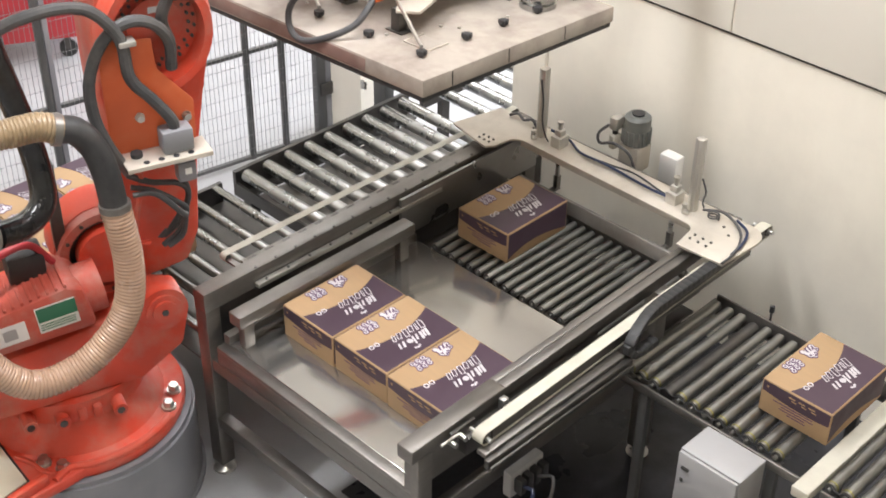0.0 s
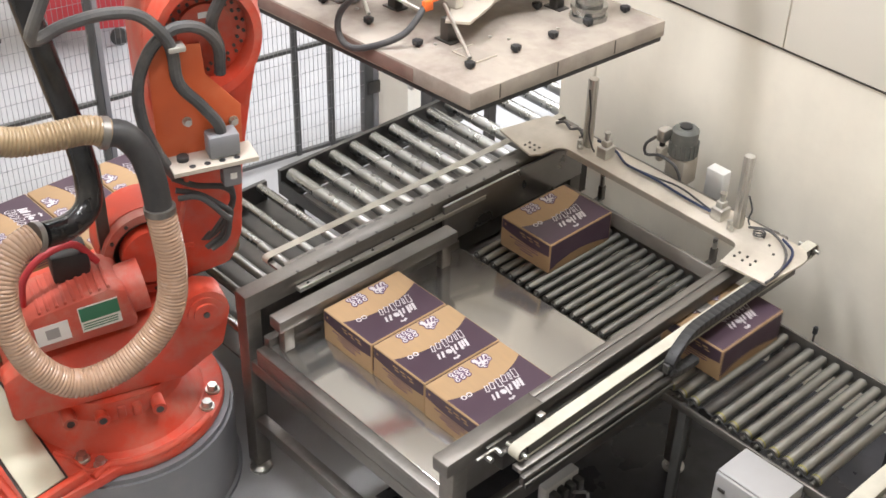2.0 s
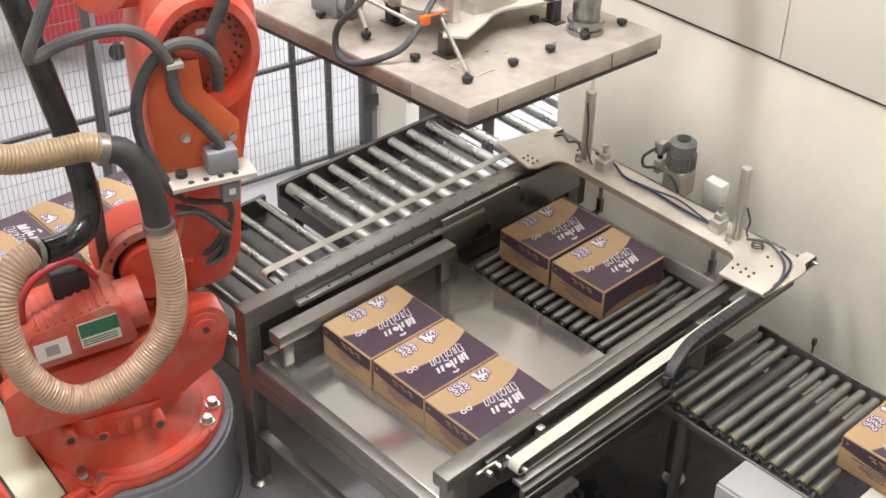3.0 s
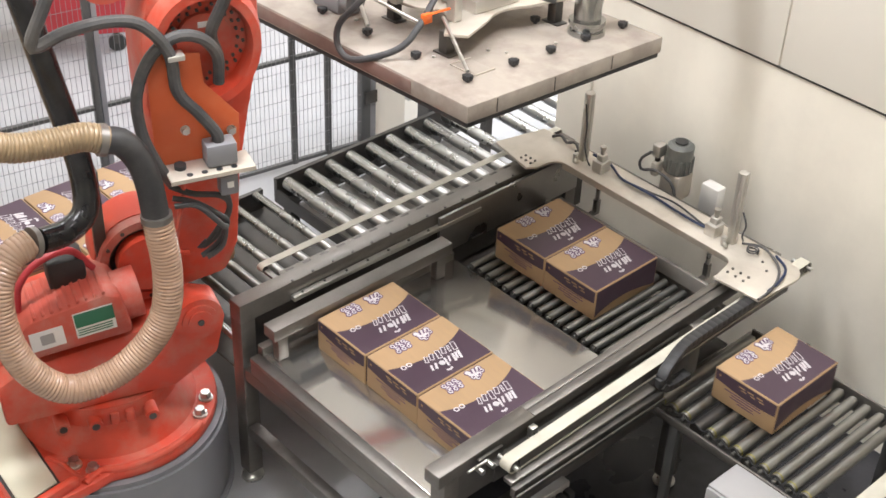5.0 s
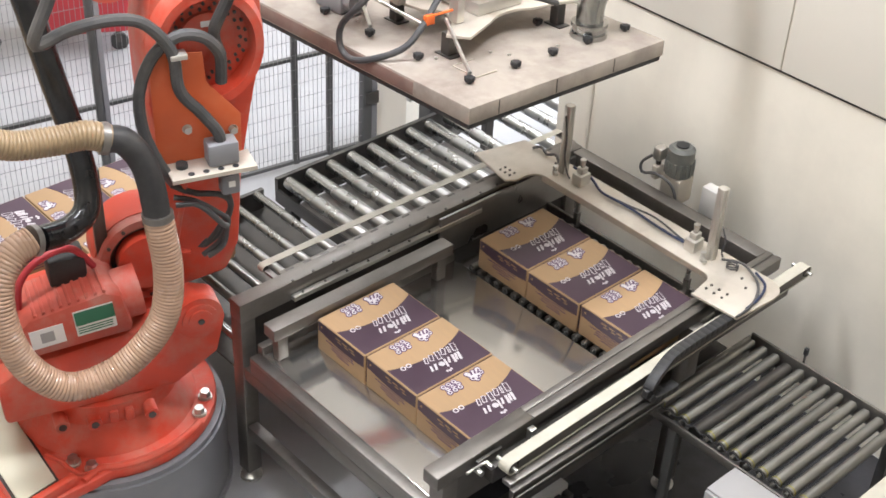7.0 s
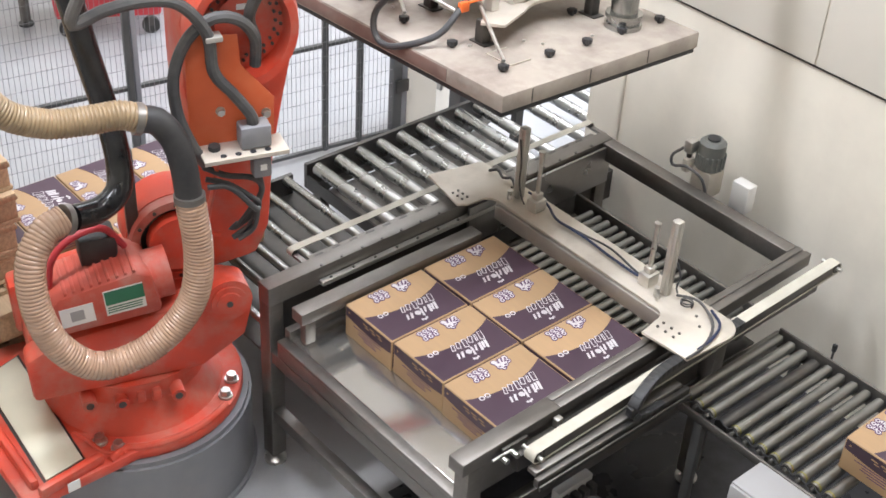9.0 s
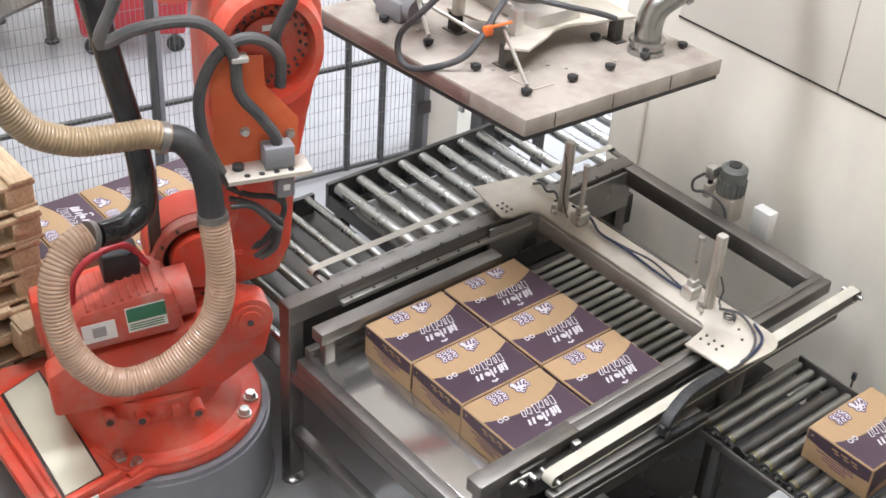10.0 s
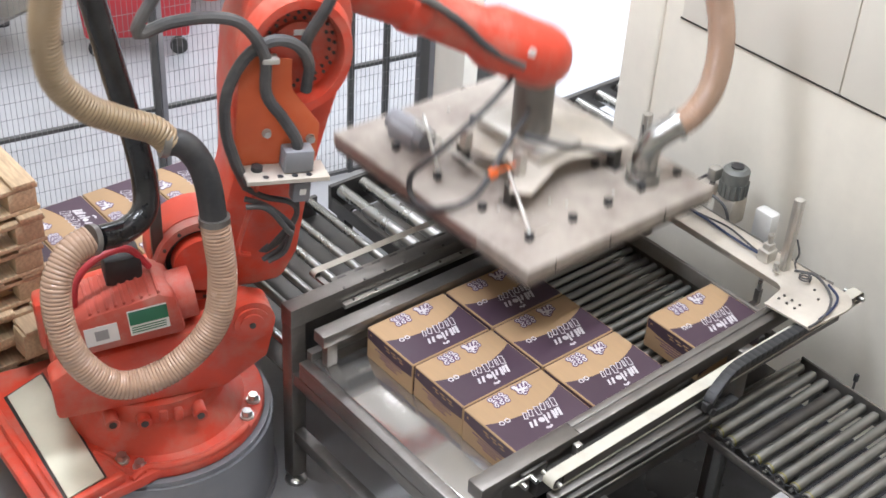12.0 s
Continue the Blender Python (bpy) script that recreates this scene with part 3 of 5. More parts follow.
add_tube(bm, [(0.40 + 0.006 * k, 0.262 + 0.016 * math.cos(k * 1.3), -0.07 + 0.016 * math.sin(k * 1.3) - 0.002 * k) for k in range(22)], 0.004, 8, 0.008)
part("coiled_line", bm, RUBBER, pusher, "black coiled air line")
bm = B()
add_tube(bm, [(-0.03, 0.212, 0.30), (-0.005, 0.205, 0.20), (0.0, 0.20, 0.10), (0.04, 0.19, 0.03), (0.07, 0.19, 0.02)], 0.004, 8)
part("sensor_lead", bm, CABLE, pusher, "thin sensor lead")
bm = B()
add_tube(bm, [(0.850, 0.245, 0.16), (0.872, 0.250, 0.10), (0.865, 0.245, 0.05), (0.89, 0.24, 0.015)], 0.004, 8)
part("sensor_lead", bm, CABLE, pusher, "thin sensor lead")
bm = B()
add_tube(bm, [(-0.26, 0.27, 0.004), (-0.22, 0.285, 0.022), (-0.17, 0.27, 0.012), (-0.13, 0.285, 0.024), (-0.08, 0.262, 0.006)], 0.007, 8)
part("clip_lead", bm, CABLE, pusher, "dark lead on the plate corner")
# the blade that hangs below and lifts
blade = part("push_blade", boxes(((-0.06, 0.125, -0.255), (0.90, 0.143, -0.182)), bev=0.003), BLADE, pusher, "dusty grey steel push blade")
for x in (0.085, 0.735):
    part("guide_rod", cyls(((x, 0.23, -0.16), (x, 0.23, 0.11), 0.011), ((x, 0.23, 0.11), (x, 0.23, 0.125), 0.014), seg=12), BOLT, blade, "steel guide rod")
    part("blade_arm", boxes(((x - 0.012, 0.144, -0.235), (x + 0.012, 0.242, -0.222)), ((x - 0.012, 0.218, -0.222), (x + 0.012, 0.242, -0.16))), STAINLESS, blade)

# ---- energy chain beside the belt ----
chain = thing("cable_chain", YAW, "black plastic cable chain in a loop", "cable chain")
link = mesh_of("chain_link", boxes(((-0.022, -0.02, -0.015), (0.022, 0.02, 0.015)), bev=0.004), RUBBER)
path = even(spline([(1.142, 1.40, 0.990), (1.140, 1.20, 0.992), (1.142, 1.02, 0.998), (1.148, 0.90, 1.0), (1.166, 0.80, 0.985), (1.176, 0.745, 0.955), (1.178, 0.735, 0.92), (1.180, 0.76, 0.892), (1.182, 0.84, 0.882), (1.182, 0.93, 0.88)]), 0.034)
for a, b in zip(path, path[1:]):
    ob = new("chain_link", link)
    ob.parent = chain
    ob.matrix_local = Matrix.Translation((a + b) / 2) @ (b - a).to_track_quat("Y", "Z").to_matrix().to_4x4()


# ---- incoming conveyor ----
def roller_conveyor(x0, x1, skip, label):
    t = thing("roller_conveyor", ID, label, "conveyor", "incoming conveyors")
    for y in (0.815, 1.470):
        part("side_frame", boxes(((x0, y - 0.005, 0.685 if y < 1 else 0.66), (x1, y + 0.005, 0.722 if y < 1 else 0.758)), bev=0.001), STAINLESS, t)
    me = mesh_of("roller", cyls(((0, 0, 0), (0, 0.60, 0), 0.0225), ((0, -0.018, 0), (0, 0.618, 0), 0.008), seg=16), ROLLER)
    ring = mesh_of("drive_ring", cyls(((0, 0.012, 0), (0, 0.017, 0), 0.0238), seg=16), YELLOW)
    loop = B()
    add_tube(loop, [(0.0625 * i / 6, 0.002 * (i % 2), 0.0225 - 0.016 * math.sin(math.pi * i / 6)) for i in range(7)], 0.0032, 6, 0.008)
    band = mesh_of("drive_band", loop, RUBBER)
    n = int((x1 - x0 - 0.03) / 0.0625)
    for k in range(n):
        x = x0 + 0.02 + 0.0625 * k
        ob = new("roller", roll_dark if k == skip else me)
        ob.location, ob.parent = (x, 0.842, 0.7275 - (0.02 if k == skip else 0)), t
        if x < 2.2 and k < n - 1:
            oring = new("drive_band", band)
            oring.location, oring.parent = (x, 0.832, 0.7275), t
        if k != skip and x < 2.2:
            r = new("drive_ring", ring)
            r.parent = ob
    for x in (x0 + 0.12, x1 - 0.12):
        for y in (0.815, 1.470):
            part("leg", boxes(((x - 0.02, y + 0.006, 0.0), (x + 0.02, y + 0.036, 0.70)) if y < 1 else ((x - 0.02, y - 0.036, 0.0), (x + 0.02, y - 0.006, 0.70)), bev=0.003), FENCE, t)
    return t


roll_dark = mesh_of("dark_roller", cyls(((0, 0, 0), (0, 0.60, 0), 0.030), seg=16), DARK_STEEL)
roller_conveyor(1.075, 1.905, 3, "zinc roller conveyor that feeds cartons to the table")
roller_conveyor(1.99, 4.6, -1, "zinc roller conveyor with pale end rail")
solid("transfer_rail", boxes(((1.91, 0.74, 0.70), (1.98, 1.50, 0.745)), bev=0.006), BELT, "pale transfer rail between two conveyors", "rail")
jb = thing("junction_box", pose(0.035, 0, -0.005), "light grey enclosure hung under the conveyor", "junction box")
part("box_body", boxes(((1.475, 0.63, 0.46), (1.735, 0.80, 0.735)), bev=0.006), WHITE, jb)
part("lid", boxes(((1.478, 0.615, 0.465), (1.732, 0.629, 0.73)), bev=0.005), WHITE, jb)
part("catch", boxes(((1.50, 0.608, 0.66), (1.53, 0.614, 0.672)), ((1.50, 0.608, 0.60), (1.512, 0.614, 0.612))), DARK_STEEL, jb)
sens = thing("sensor_post", ID, "small dark sensor on the conveyor edge", "sensor")
part("post", cyls(((1.325, 1.485, 0.72), (1.325, 1.485, 0.79), 0.005), seg=10), DARK_STEEL, sens)
part("head", boxes(((1.316, 1.478, 0.79), (1.334, 1.494, 0.825)), bev=0.003), RUBBER, sens)

# ---- pallet conveyor ----
PZ = 0.55
pc = thing("pallet_conveyor", ID, "heavy pallet roller conveyor with shiny steel rollers", "conveyor")
part("side_channel", boxes(((-1.395, 0.80, PZ - 0.14), (-1.372, 2.02, PZ + 0.004)), ((-1.372, 0.80, PZ - 0.14), (-1.31, 2.02, PZ - 0.13))), DARK_STEEL, pc, "folded steel side channel")
# dark finish of this channel carries the shade beside the robot
part("side_channel", boxes(((-0.42, 0.02, PZ - 0.14), (-0.385, 2.02, PZ + 0.03))), DARK_STEEL, pc)
part("bottom_sheet", boxes(((-1.30, 0.815, PZ - 0.145), (-0.42, 2.0, PZ - 0.14))), STAINLESS, pc, "grey sheet below the rollers")
# dark sheet put in for the shade under the thin rollers
part("bottom_sheet", boxes(((-1.36, -0.12, PZ - 0.13), (-0.42, 0.715, PZ - 0.12))), DARK_STEEL, pc, "dark sheet for the shade below the rollers")
part("side_channel", boxes(((-1.395, -0.12, PZ - 0.14), (-1.372, 0.715, PZ - 0.02))), DARK_STEEL, pc)
part("end_sheet", boxes(((-1.369, 0.80, PZ - 0.13), (-0.43, 0.812, PZ - 0.06))), DARK_STEEL, pc)
big = mesh_of("pallet_roller", cyls(((0, 0, 0), (0.91, 0, 0), 0.033), ((-0.024, 0, 0), (0.93, 0, 0), 0.012), seg=24), CHROME)
for k in range(9):
    ob = new("pallet_roller", big)
    ob.location, ob.parent = (-1.345, 0.850 + 0.1362 * k, PZ - 0.02), pc
thin = mesh_of("thin_roller", cyls(((0, 0, 0), (0.96, 0, 0), 0.022), seg=16), CHROME)
for k in range(6):
    ob = new("thin_roller", thin)
    ob.location, ob.parent = (-1.365, 0.665 - 0.146 * k, PZ - 0.03), pc
for x in (-1.385, -0.40):
    for y in (0.9, 1.9):
        part("leg", boxes(((x - 0.03, y - 0.03, 0), (x + 0.03, y + 0.03, PZ - 0.14))), DARK_STEEL, pc)
oc = thing("outfeed_conveyor", ID, "roller conveyor beyond the wall opening", "conveyor")
for x in (-1.36, -0.42):
    part("side_channel", boxes(((x - 0.03, 2.12, PZ - 0.14), (x, 4.6, PZ + 0.01))), DARK_STEEL, oc)
for k in range(14):
    ob = new("pallet_roller", big)
    ob.location, ob.parent = (-1.385 + 0.04, 2.2 + 0.17 * k, PZ - 0.03), oc
for x in (-1.375, -0.435):
    for y in (2.3, 4.4):
        part("leg", boxes(((x - 0.02, y - 0.03, 0), (x + 0.02, y + 0.03, PZ - 0.14))), DARK_STEEL, oc)
gate = thing("lock_post", ID, "dark post with small padlock beside the opening", "post")
part("post", boxes(((-1.545, 1.91, 0), (-1.45, 1.98, 1.0)), bev=0.004), FENCE, gate)
part("latch", boxes(((-1.64, 1.88, 0.66), (-1.52, 1.90, 0.69)), bev=0.003), DARK_STEEL, gate)
part("padlock", boxes(((-1.60, 1.86, 0.55), (-1.565, 1.88, 0.60)), bev=0.004), BOLT, gate)

# ---- fence ----
FX = 0.0
fence = thing("safety_fence", pose(-2.095, 1.68, 0, 0, 0, -9.7), "dark grey steel safety fence with wire mesh panels", "fence")
for y, h in ((-3.6, 0.022), (-1.345, 0.018), (0.262, 0.03)):
    part("post", boxes(((FX - h, y - h, 0), (FX + h, y + h, 2.2)), bev=0.004), FENCE, fence)
for y, h in ((-1.308, 0.015), (0.314, 0.02)):
    part("upright", boxes(((FX - h, y - h, 0), (FX + h, y + h, 2.2)), bev=0.004), GREY_PAINT, fence, "grey hinge upright")
for z in (0.35, 1.75):
    part("hinge", boxes(((FX + 0.031, 0.245, z - 0.04), (FX + 0.045, 0.33, z + 0.04)), bev=0.003), DARK_STEEL, fence)
for y in (-0.205, 0.020):
    part("post", boxes(((FX - 0.016, y - 0.016, 0.02), (FX + 0.016, y + 0.016, 2.2)), bev=0.003), FENCE, fence)
for y0, y1 in ((-3.575, -1.365), (-1.290, 0.230)):
    for z in (0.035, 0.71, 2.15):
        part("rail", boxes(((FX - 0.012, y0, z - 0.010), (FX + 0.012, y1, z + 0.010))), FENCE, fence)
    bm = B()
    n = int((y1 - y0) / 0.0275)
    for k in range(n):
        add_box(bm, FX + 0.017, y0 + 0.013 + 0.0275 * k, 1.1, 0.0021, 0.0021, 2.1)
    for k in range(23):
        add_box(bm, FX + 0.0195, (y0 + y1) / 2, 0.1 + 0.0915 * k, 0.0021, y1 - y0, 0.0021)
    tagged(part("mesh_panel", bm, WIRE, fence, "fine welded wire mesh"), kind="stuff")

# ---- robot: x forward, y to its left ----
pedestal = thing("robot_pedestal", pose(-0.60, -0.655, 0), "grey painted round steel robot pedestal", "pedestal")
part("drum", cyls(((0, 0, 0.02), (0, 0, 0.375), 0.490), seg=64), GREY_PAINT, pedestal)
part("top_flange", cyls(((0, 0, 0.376), (0, 0, 0.40), 0.478), seg=64), GREY_PAINT, pedestal)
part("floor_flange", cyls(((0, 0, 0), (0, 0, 0.019), 0.505), seg=64), GREY_PAINT, pedestal)
robot = thing("industrial_robot", pose(-0.60, -0.655, 0.40, 0, 0, 72), "orange palletising robot arm, dusty and scuffed", "robot")
RM = pose(-0.60, -0.655, 0.40, 0, 0, 72)
RI = RM.inverted()


def loc(u, z, w):
    """A place on the robot by its forward reach, height over the floor and distance to its right."""
    return Vector((u, -w, z - 0.40))


def here(x, y, z):
    return RI @ Vector((x, y, z))


# base casting in the plan of the cell
bm = B()
foot = arc(-0.60, -0.655, 0.455, 150, -28, 22) + [(-0.195, -0.95), (-0.20, -1.34), (-1.15, -1.30), (-1.06, -0.80)]
add_prism(bm, [tuple(here(x, y, 0))[:2] for x, y in foot], 0.0, 0.05, bev=0.012)
add_cyl(bm, (0, 0, 0.05), (0, 0, 0.17), 0.37, 0.30, seg=40)
part("base_casting", bm, ORANGE, robot)
bm = B()
cx = [(-0.60 + 0.438 * math.cos(radians(a)), -0.655 + 0.438 * math.sin(radians(a))) for a in range(-34, 31, 8)]
add_tube(bm, [here(-0.215, -0.98, 0.455)] + [here(x, y, 0.455) for x, y in cx], 0.016, 10)
part("base_rim", bm, ORANGE, robot)
bm = B()
cover = [(-0.99, -0.985), (-0.285, -1.06), (-0.262, -1.225), (-0.94, -1.16)]
add_prism(bm, [tuple(here(x, y, 0))[:2] for x, y in cover], 0.052, 0.06, bev=0.002)
part("cover_plate", bm, TRAY, robot, "pale cover plate")
# flat dark border paints the shade of a recess round the cover
bm = B()
add_prism(bm, [tuple(here(x, y, 0))[:2] for x, y in ((-1.005, -0.972), (-0.273, -1.05), (-0.247, -1.238), (-0.95, -1.173))], 0.0505, 0.0515)
part("cover_recess", bm, DARK_STEEL, robot, "flat dark border for the shaded slot round the cover plate")
for a, b in (((-0.235, -1.0), (-0.205, -1.28)), ((-0.25, -1.275), (-1.05, -1.235))):
    pa, pb = here(*a, 0.45), here(*b, 0.45)
    bm = B()
    d = pb - pa
    add_box(bm, 0, 0, 0, d.length, 0.035, 0.05, 0.01, Matrix.Translation((pa + pb) / 2 + Vector((0, 0, 0.02))) @ Matrix.Rotation(math.atan2(d.y, d.x), 4, "Z"))
    part("base_rib", bm, ORANGE, robot)
bm = B()
add_box(bm, 0, 0, 0, 0.004, 0.05, 0.045, 0, Matrix.Translation(here(-0.186, -1.15, 0.445)) @ RI.to_3x3().to_4x4())
part("base_sticker", bm, PAPER, robot, "small white label")
part("cover_clip", boxes((here(-0.80, -0.90, 0.45), here(-0.80, -0.90, 0.45) + Vector((0.05, 0.05, 0.025))), bev=0.006), RUBBER, robot)
for x, y in ((-0.33, -0.344), (-0.26, -0.419), (-0.33, -0.959), (-0.255, -0.92)):
    p = here(x, y, 0.45)
    bm = B()
    add_cyl(bm, p, p + Vector((0, 0, 0.010)), 0.030, seg=20)
    add_cyl(bm, p + Vector((0, 0, 0.010)), p + Vector((0, 0, 0.036)), 0.024, 0.021, seg=6)
    part("base_bolt", bm, BOLT, robot, "zinc hex bolt")
for pts, r in ((((-0.44, -1.02), (-0.36, -0.99), (-0.27, -0.975), (-0.215, -0.90)), 0.010), (((-0.70, -1.00), (-0.52, -0.985), (-0.40, -0.93), (-0.36, -0.86)), 0.012)):
    bm = B()
    add_tube(bm, [here(x, y, 0.452) for x, y in pts], r, 8)
    part("cast_ridge", bm, ORANGE, robot)
for u, w in ((-0.04, 0.285), (0.02, 0.295)):
    part("cast_boss", boxes((loc(u, 0.575, w - 0.02), loc(u + 0.035, 0.635, w + 0.035)), bev=0.008), ORANGE, robot)
# turret
bm = B()
add_cyl(bm, loc(0, 0.57, 0), loc(0, 0.66, 0), 0.31, seg=40)
add_prism(bm, [(u, z - 0.40) for u, z in ((-0.42, 0.66), (0.24, 0.66), (0.42, 0.78), (0.46, 0.95), (0.43, 1.04), (0.34, 1.075), (0.26, 1.03), (0.18, 0.985), (-0.30, 0.93), (-0.43, 0.86))], -0.28, -0.16, "y", 0.02)
add_prism(bm, [(u, z - 0.40) for u, z in ((-0.42, 0.66), (0.24, 0.66), (0.42, 0.78), (0.46, 0.95), (0.43, 1.04), (0.34, 1.075), (0.26, 1.03), (-0.43, 0.9))], 0.16, 0.28, "y", 0.02)
add_prism(bm, [(u, z - 0.40) for u, z in ((-0.40, 0.66), (0.22, 0.66), (0.30, 0.80), (-0.40, 0.90))], -0.16, 0.16, "y", 0.02)
part("turret", bm, ORANGE, robot)
bm = B()
for r, w in ((0.095, 0.292), (0.070, 0.302), (0.048, 0.312)):
    add_cyl(bm, loc(0.352, 0.975, 0.26), loc(0.352, 0.975, w), r, seg=32)
part("pivot_cap", bm, ORANGE, robot)
part("pivot_screw", cyls((loc(0.352, 0.975, 0.312), loc(0.352, 0.975, 0.318), 0.013), seg=12), DARK_STEEL, robot)
for u, w in ((-0.22, 0.24), (-0.10, 0.27), (0.12, 0.29)):
    lug = part("turret_lug", cyls((loc(u, 0.60, w - 0.02), loc(u, 0.60, w + 0.06), 0.028), seg=16), ORANGE, robot)
    part("lug_screw", cyls((loc(u, 0.60, w + 0.06), loc(u, 0.60, w + 0.063), 0.016), seg=12), DARK_STEEL, lug)
# motor housing
bm = B()
add_prism(bm, [(u, z - 0.40) for u, z in ((-0.36, 0.97), (0.10, 1.00), (0.065, 1.18), (0.0, 1.205), (-0.28, 1.15), (-0.37, 1.07))], -0.31, -0.05, "y", 0.025)
add_cyl(bm, loc(0.06, 1.09, 0.18), loc(0.15, 1.10, 0.18), 0.10, seg=28)
part("motor_housing", bm, DUSTY_RED, robot, "dusty orange motor housing")
for k in range(9):
    u = -0.26 + 0.032 * k
    bm = B()
    add_prism(bm, [(u, 0.745 + 0.0063 * k), (u + 0.012, 0.746 + 0.0063 * k), (u + 0.012, 0.763 + 0.0063 * k), (u, 0.761 + 0.0063 * k)], -0.295, -0.07, "y", 0.003)
    part("cooling_rib", bm, DUSTY_RED, robot)
tilt = Matrix.Rotation(radians(-5), 4, "Y")


def sticker(name, u, z, w, su, sz, mat, label):
    bm = B()
    add_box(bm, 0, 0, 0, su, 0.002, sz, 0, Matrix.Translation(loc(u, z, w)) @ tilt)
    return part(name, bm, mat, robot, label)


sticker("sticker", -0.222, 1.066, 0.3115, 0.125, 0.085, PAPER, "white warning label")
sticker("sticker_mark", -0.222, 1.066, 0.313, 0.05, 0.045, WHITE, "grey picture on the label")
sticker("sticker", -0.045, 1.10, 0.3115, 0.15, 0.115, PAPER, "white and green label")
sticker("sticker_field", -0.045, 1.122, 0.3132, 0.146, 0.062, GREEN, "green upper field")
for k in range(3):
    sticker("sticker_line", -0.045, 1.078 - 0.011 * k, 0.3132, 0.13, 0.004, GREEN, "")
# ring gear cover and connector behind the motor
SU, SZ = 0.215, 1.155
part("shoulder_cover", cyls((loc(SU, SZ, -0.12), loc(SU, SZ, 0.045), 0.195), seg=48), ORANGE, robot)
bm = B()
rim = [[bm.verts.new(loc(SU + r * math.cos(2 * math.pi * k / 40), SZ + r * math.sin(2 * math.pi * k / 40), w)) for k in range(40)] for r, w in ((0.192, 0.046), (0.184, 0.085), (0.150, 0.085), (0.140, 0.046))]
for p, q in zip(rim, rim[1:]):
    for k in range(40):
        bm.faces.new((p[k], p[(k + 1) % 40], q[(k + 1) % 40], q[k]))
part("shoulder_ring", bm, DUSTY_RED, robot, "dusty raised flange ring")
# black disc puts the recess's shade in as colour
part("shoulder_gap", cyls((loc(SU, SZ, 0.0455), loc(SU, SZ, 0.049), 0.138), seg=40), RUBBER, robot, "black disc for the shaded gap inside the flange")
part("shoulder_cap", cyls((loc(SU, SZ, 0.050), loc(SU, SZ, 0.110), 0.118), seg=40), ORANGE, robot)
for k in range(12):
    a = 2 * math.pi * k / 12
    q = loc(SU + 0.167 * math.cos(a), SZ + 0.167 * math.sin(a), 0.085)
    part("ring_bolt", cyls((q, q + Vector((0, -0.006, 0)), 0.008), seg=8), DARK_STEEL, robot)
part("motor_plug", boxes((loc(-0.17, 1.17, 0.05), loc(-0.03, 1.29, 0.17)), bev=0.012), RUBBER, robot)
bm = B()
add_tube(bm, [loc(-0.30, 1.14, 0.2), loc(-0.28, 1.25, 0.2), loc(-0.20, 1.32, 0.18), loc(-0.08, 1.33, 0.16), loc(0.0, 1.22, 0.15)], 0.014, 10)
part("motor_lead", bm, RED, robot, "red-brown motor lead")

# lower arm turns about the shoulder
S = loc(0.352, 0.975, 0)
arm = new("lower_arm")
arm.parent = robot
arm.location = S
arm.empty_display_size = 0.1


def at_arm(u, z, w):
    return loc(u, z, w) - S


bm = B()
add_prism(bm, [tuple((at_arm(u, z, 0)[0], at_arm(u, z, 0)[2])) for u, z in ((0.35, 1.02), (0.52, 1.05), (0.575, 1.18), (0.600, 1.50), (0.655, 1.80), (0.70, 2.00), (0.70, 2.20), (0.62, 2.45), (0.34, 2.45),
                                                                         (0.262, 2.10), (0.262, 1.85), (0.285, 1.55), (0.24, 1.32), (0.22, 1.12))], -0.13, 0.13, "y", 0.03)
part("arm_casting", bm, ORANGE, arm)
bm = B()
ro, ri, n = 0.215, 0.165, 36
c0, c1 = at_arm(0.485, 2.07, 0.128), at_arm(0.485, 2.07, 0.20)
loops = [[bm.verts.new((c[0] + r * math.cos(2 * math.pi * k / n), c[1], c[2] + r * 1.15 * math.sin(2 * math.pi * k / n))) for k in range(n)] for c, r in ((c0, ro), (c1, ro - 0.02), (c1, ri), (c0, ri - 0.01))]
for a, b in zip(loops, loops[1:]):
    for k in range(n):
        bm.faces.new((a[k], a[(k + 1) % n], b[(k + 1) % n], b[k]))
part("elbow_rim", bm, ORANGE, arm)
part("elbow_motor", cyls((at_arm(0.17, 2.36, -0.05), at_arm(0.17, 2.36, 0.12), 0.10), seg=32), ORANGE, arm)
part("elbow_bracket", boxes((at_arm(0.15, 2.24, -0.04), at_arm(0.30, 2.44, 0.08)), bev=0.02), ORANGE, arm)
bm = B()
add_cyl(bm, at_arm(0.485, 2.07, 0.10), at_arm(0.485, 2.07, 0.137), 0.158, seg=40)
add_cyl(bm, at_arm(0.485, 2.09, 0.137), at_arm(0.485, 2.09, 0.155), 0.10, seg=36)
part("elbow_disc", bm, ORANGE, arm, "orange gear cover with bolts")
bm = B()
for k in range(22):
    a = 2 * math.pi * k / 22
    for r in (0.125, 0.145):
        p = at_arm(0.485 + r * math.cos(a + r * 9), 2.075 + r * math.sin(a + r * 9), 0.137)
        add_cyl(bm, p, p + Vector((0, -0.008, 0)), 0.0065, seg=8)
part("elbow_bolts", bm, DARK_STEEL, arm, "ring of small bolts")
bm = B()
add_box(bm, 0, 0, 0, 0.05, 0.002, 0.022, 0, Matrix.Translation(at_arm(0.49, 2.15, 0.157)))
part("type_label", bm, PAPER, arm, "small white label")
bm = B()
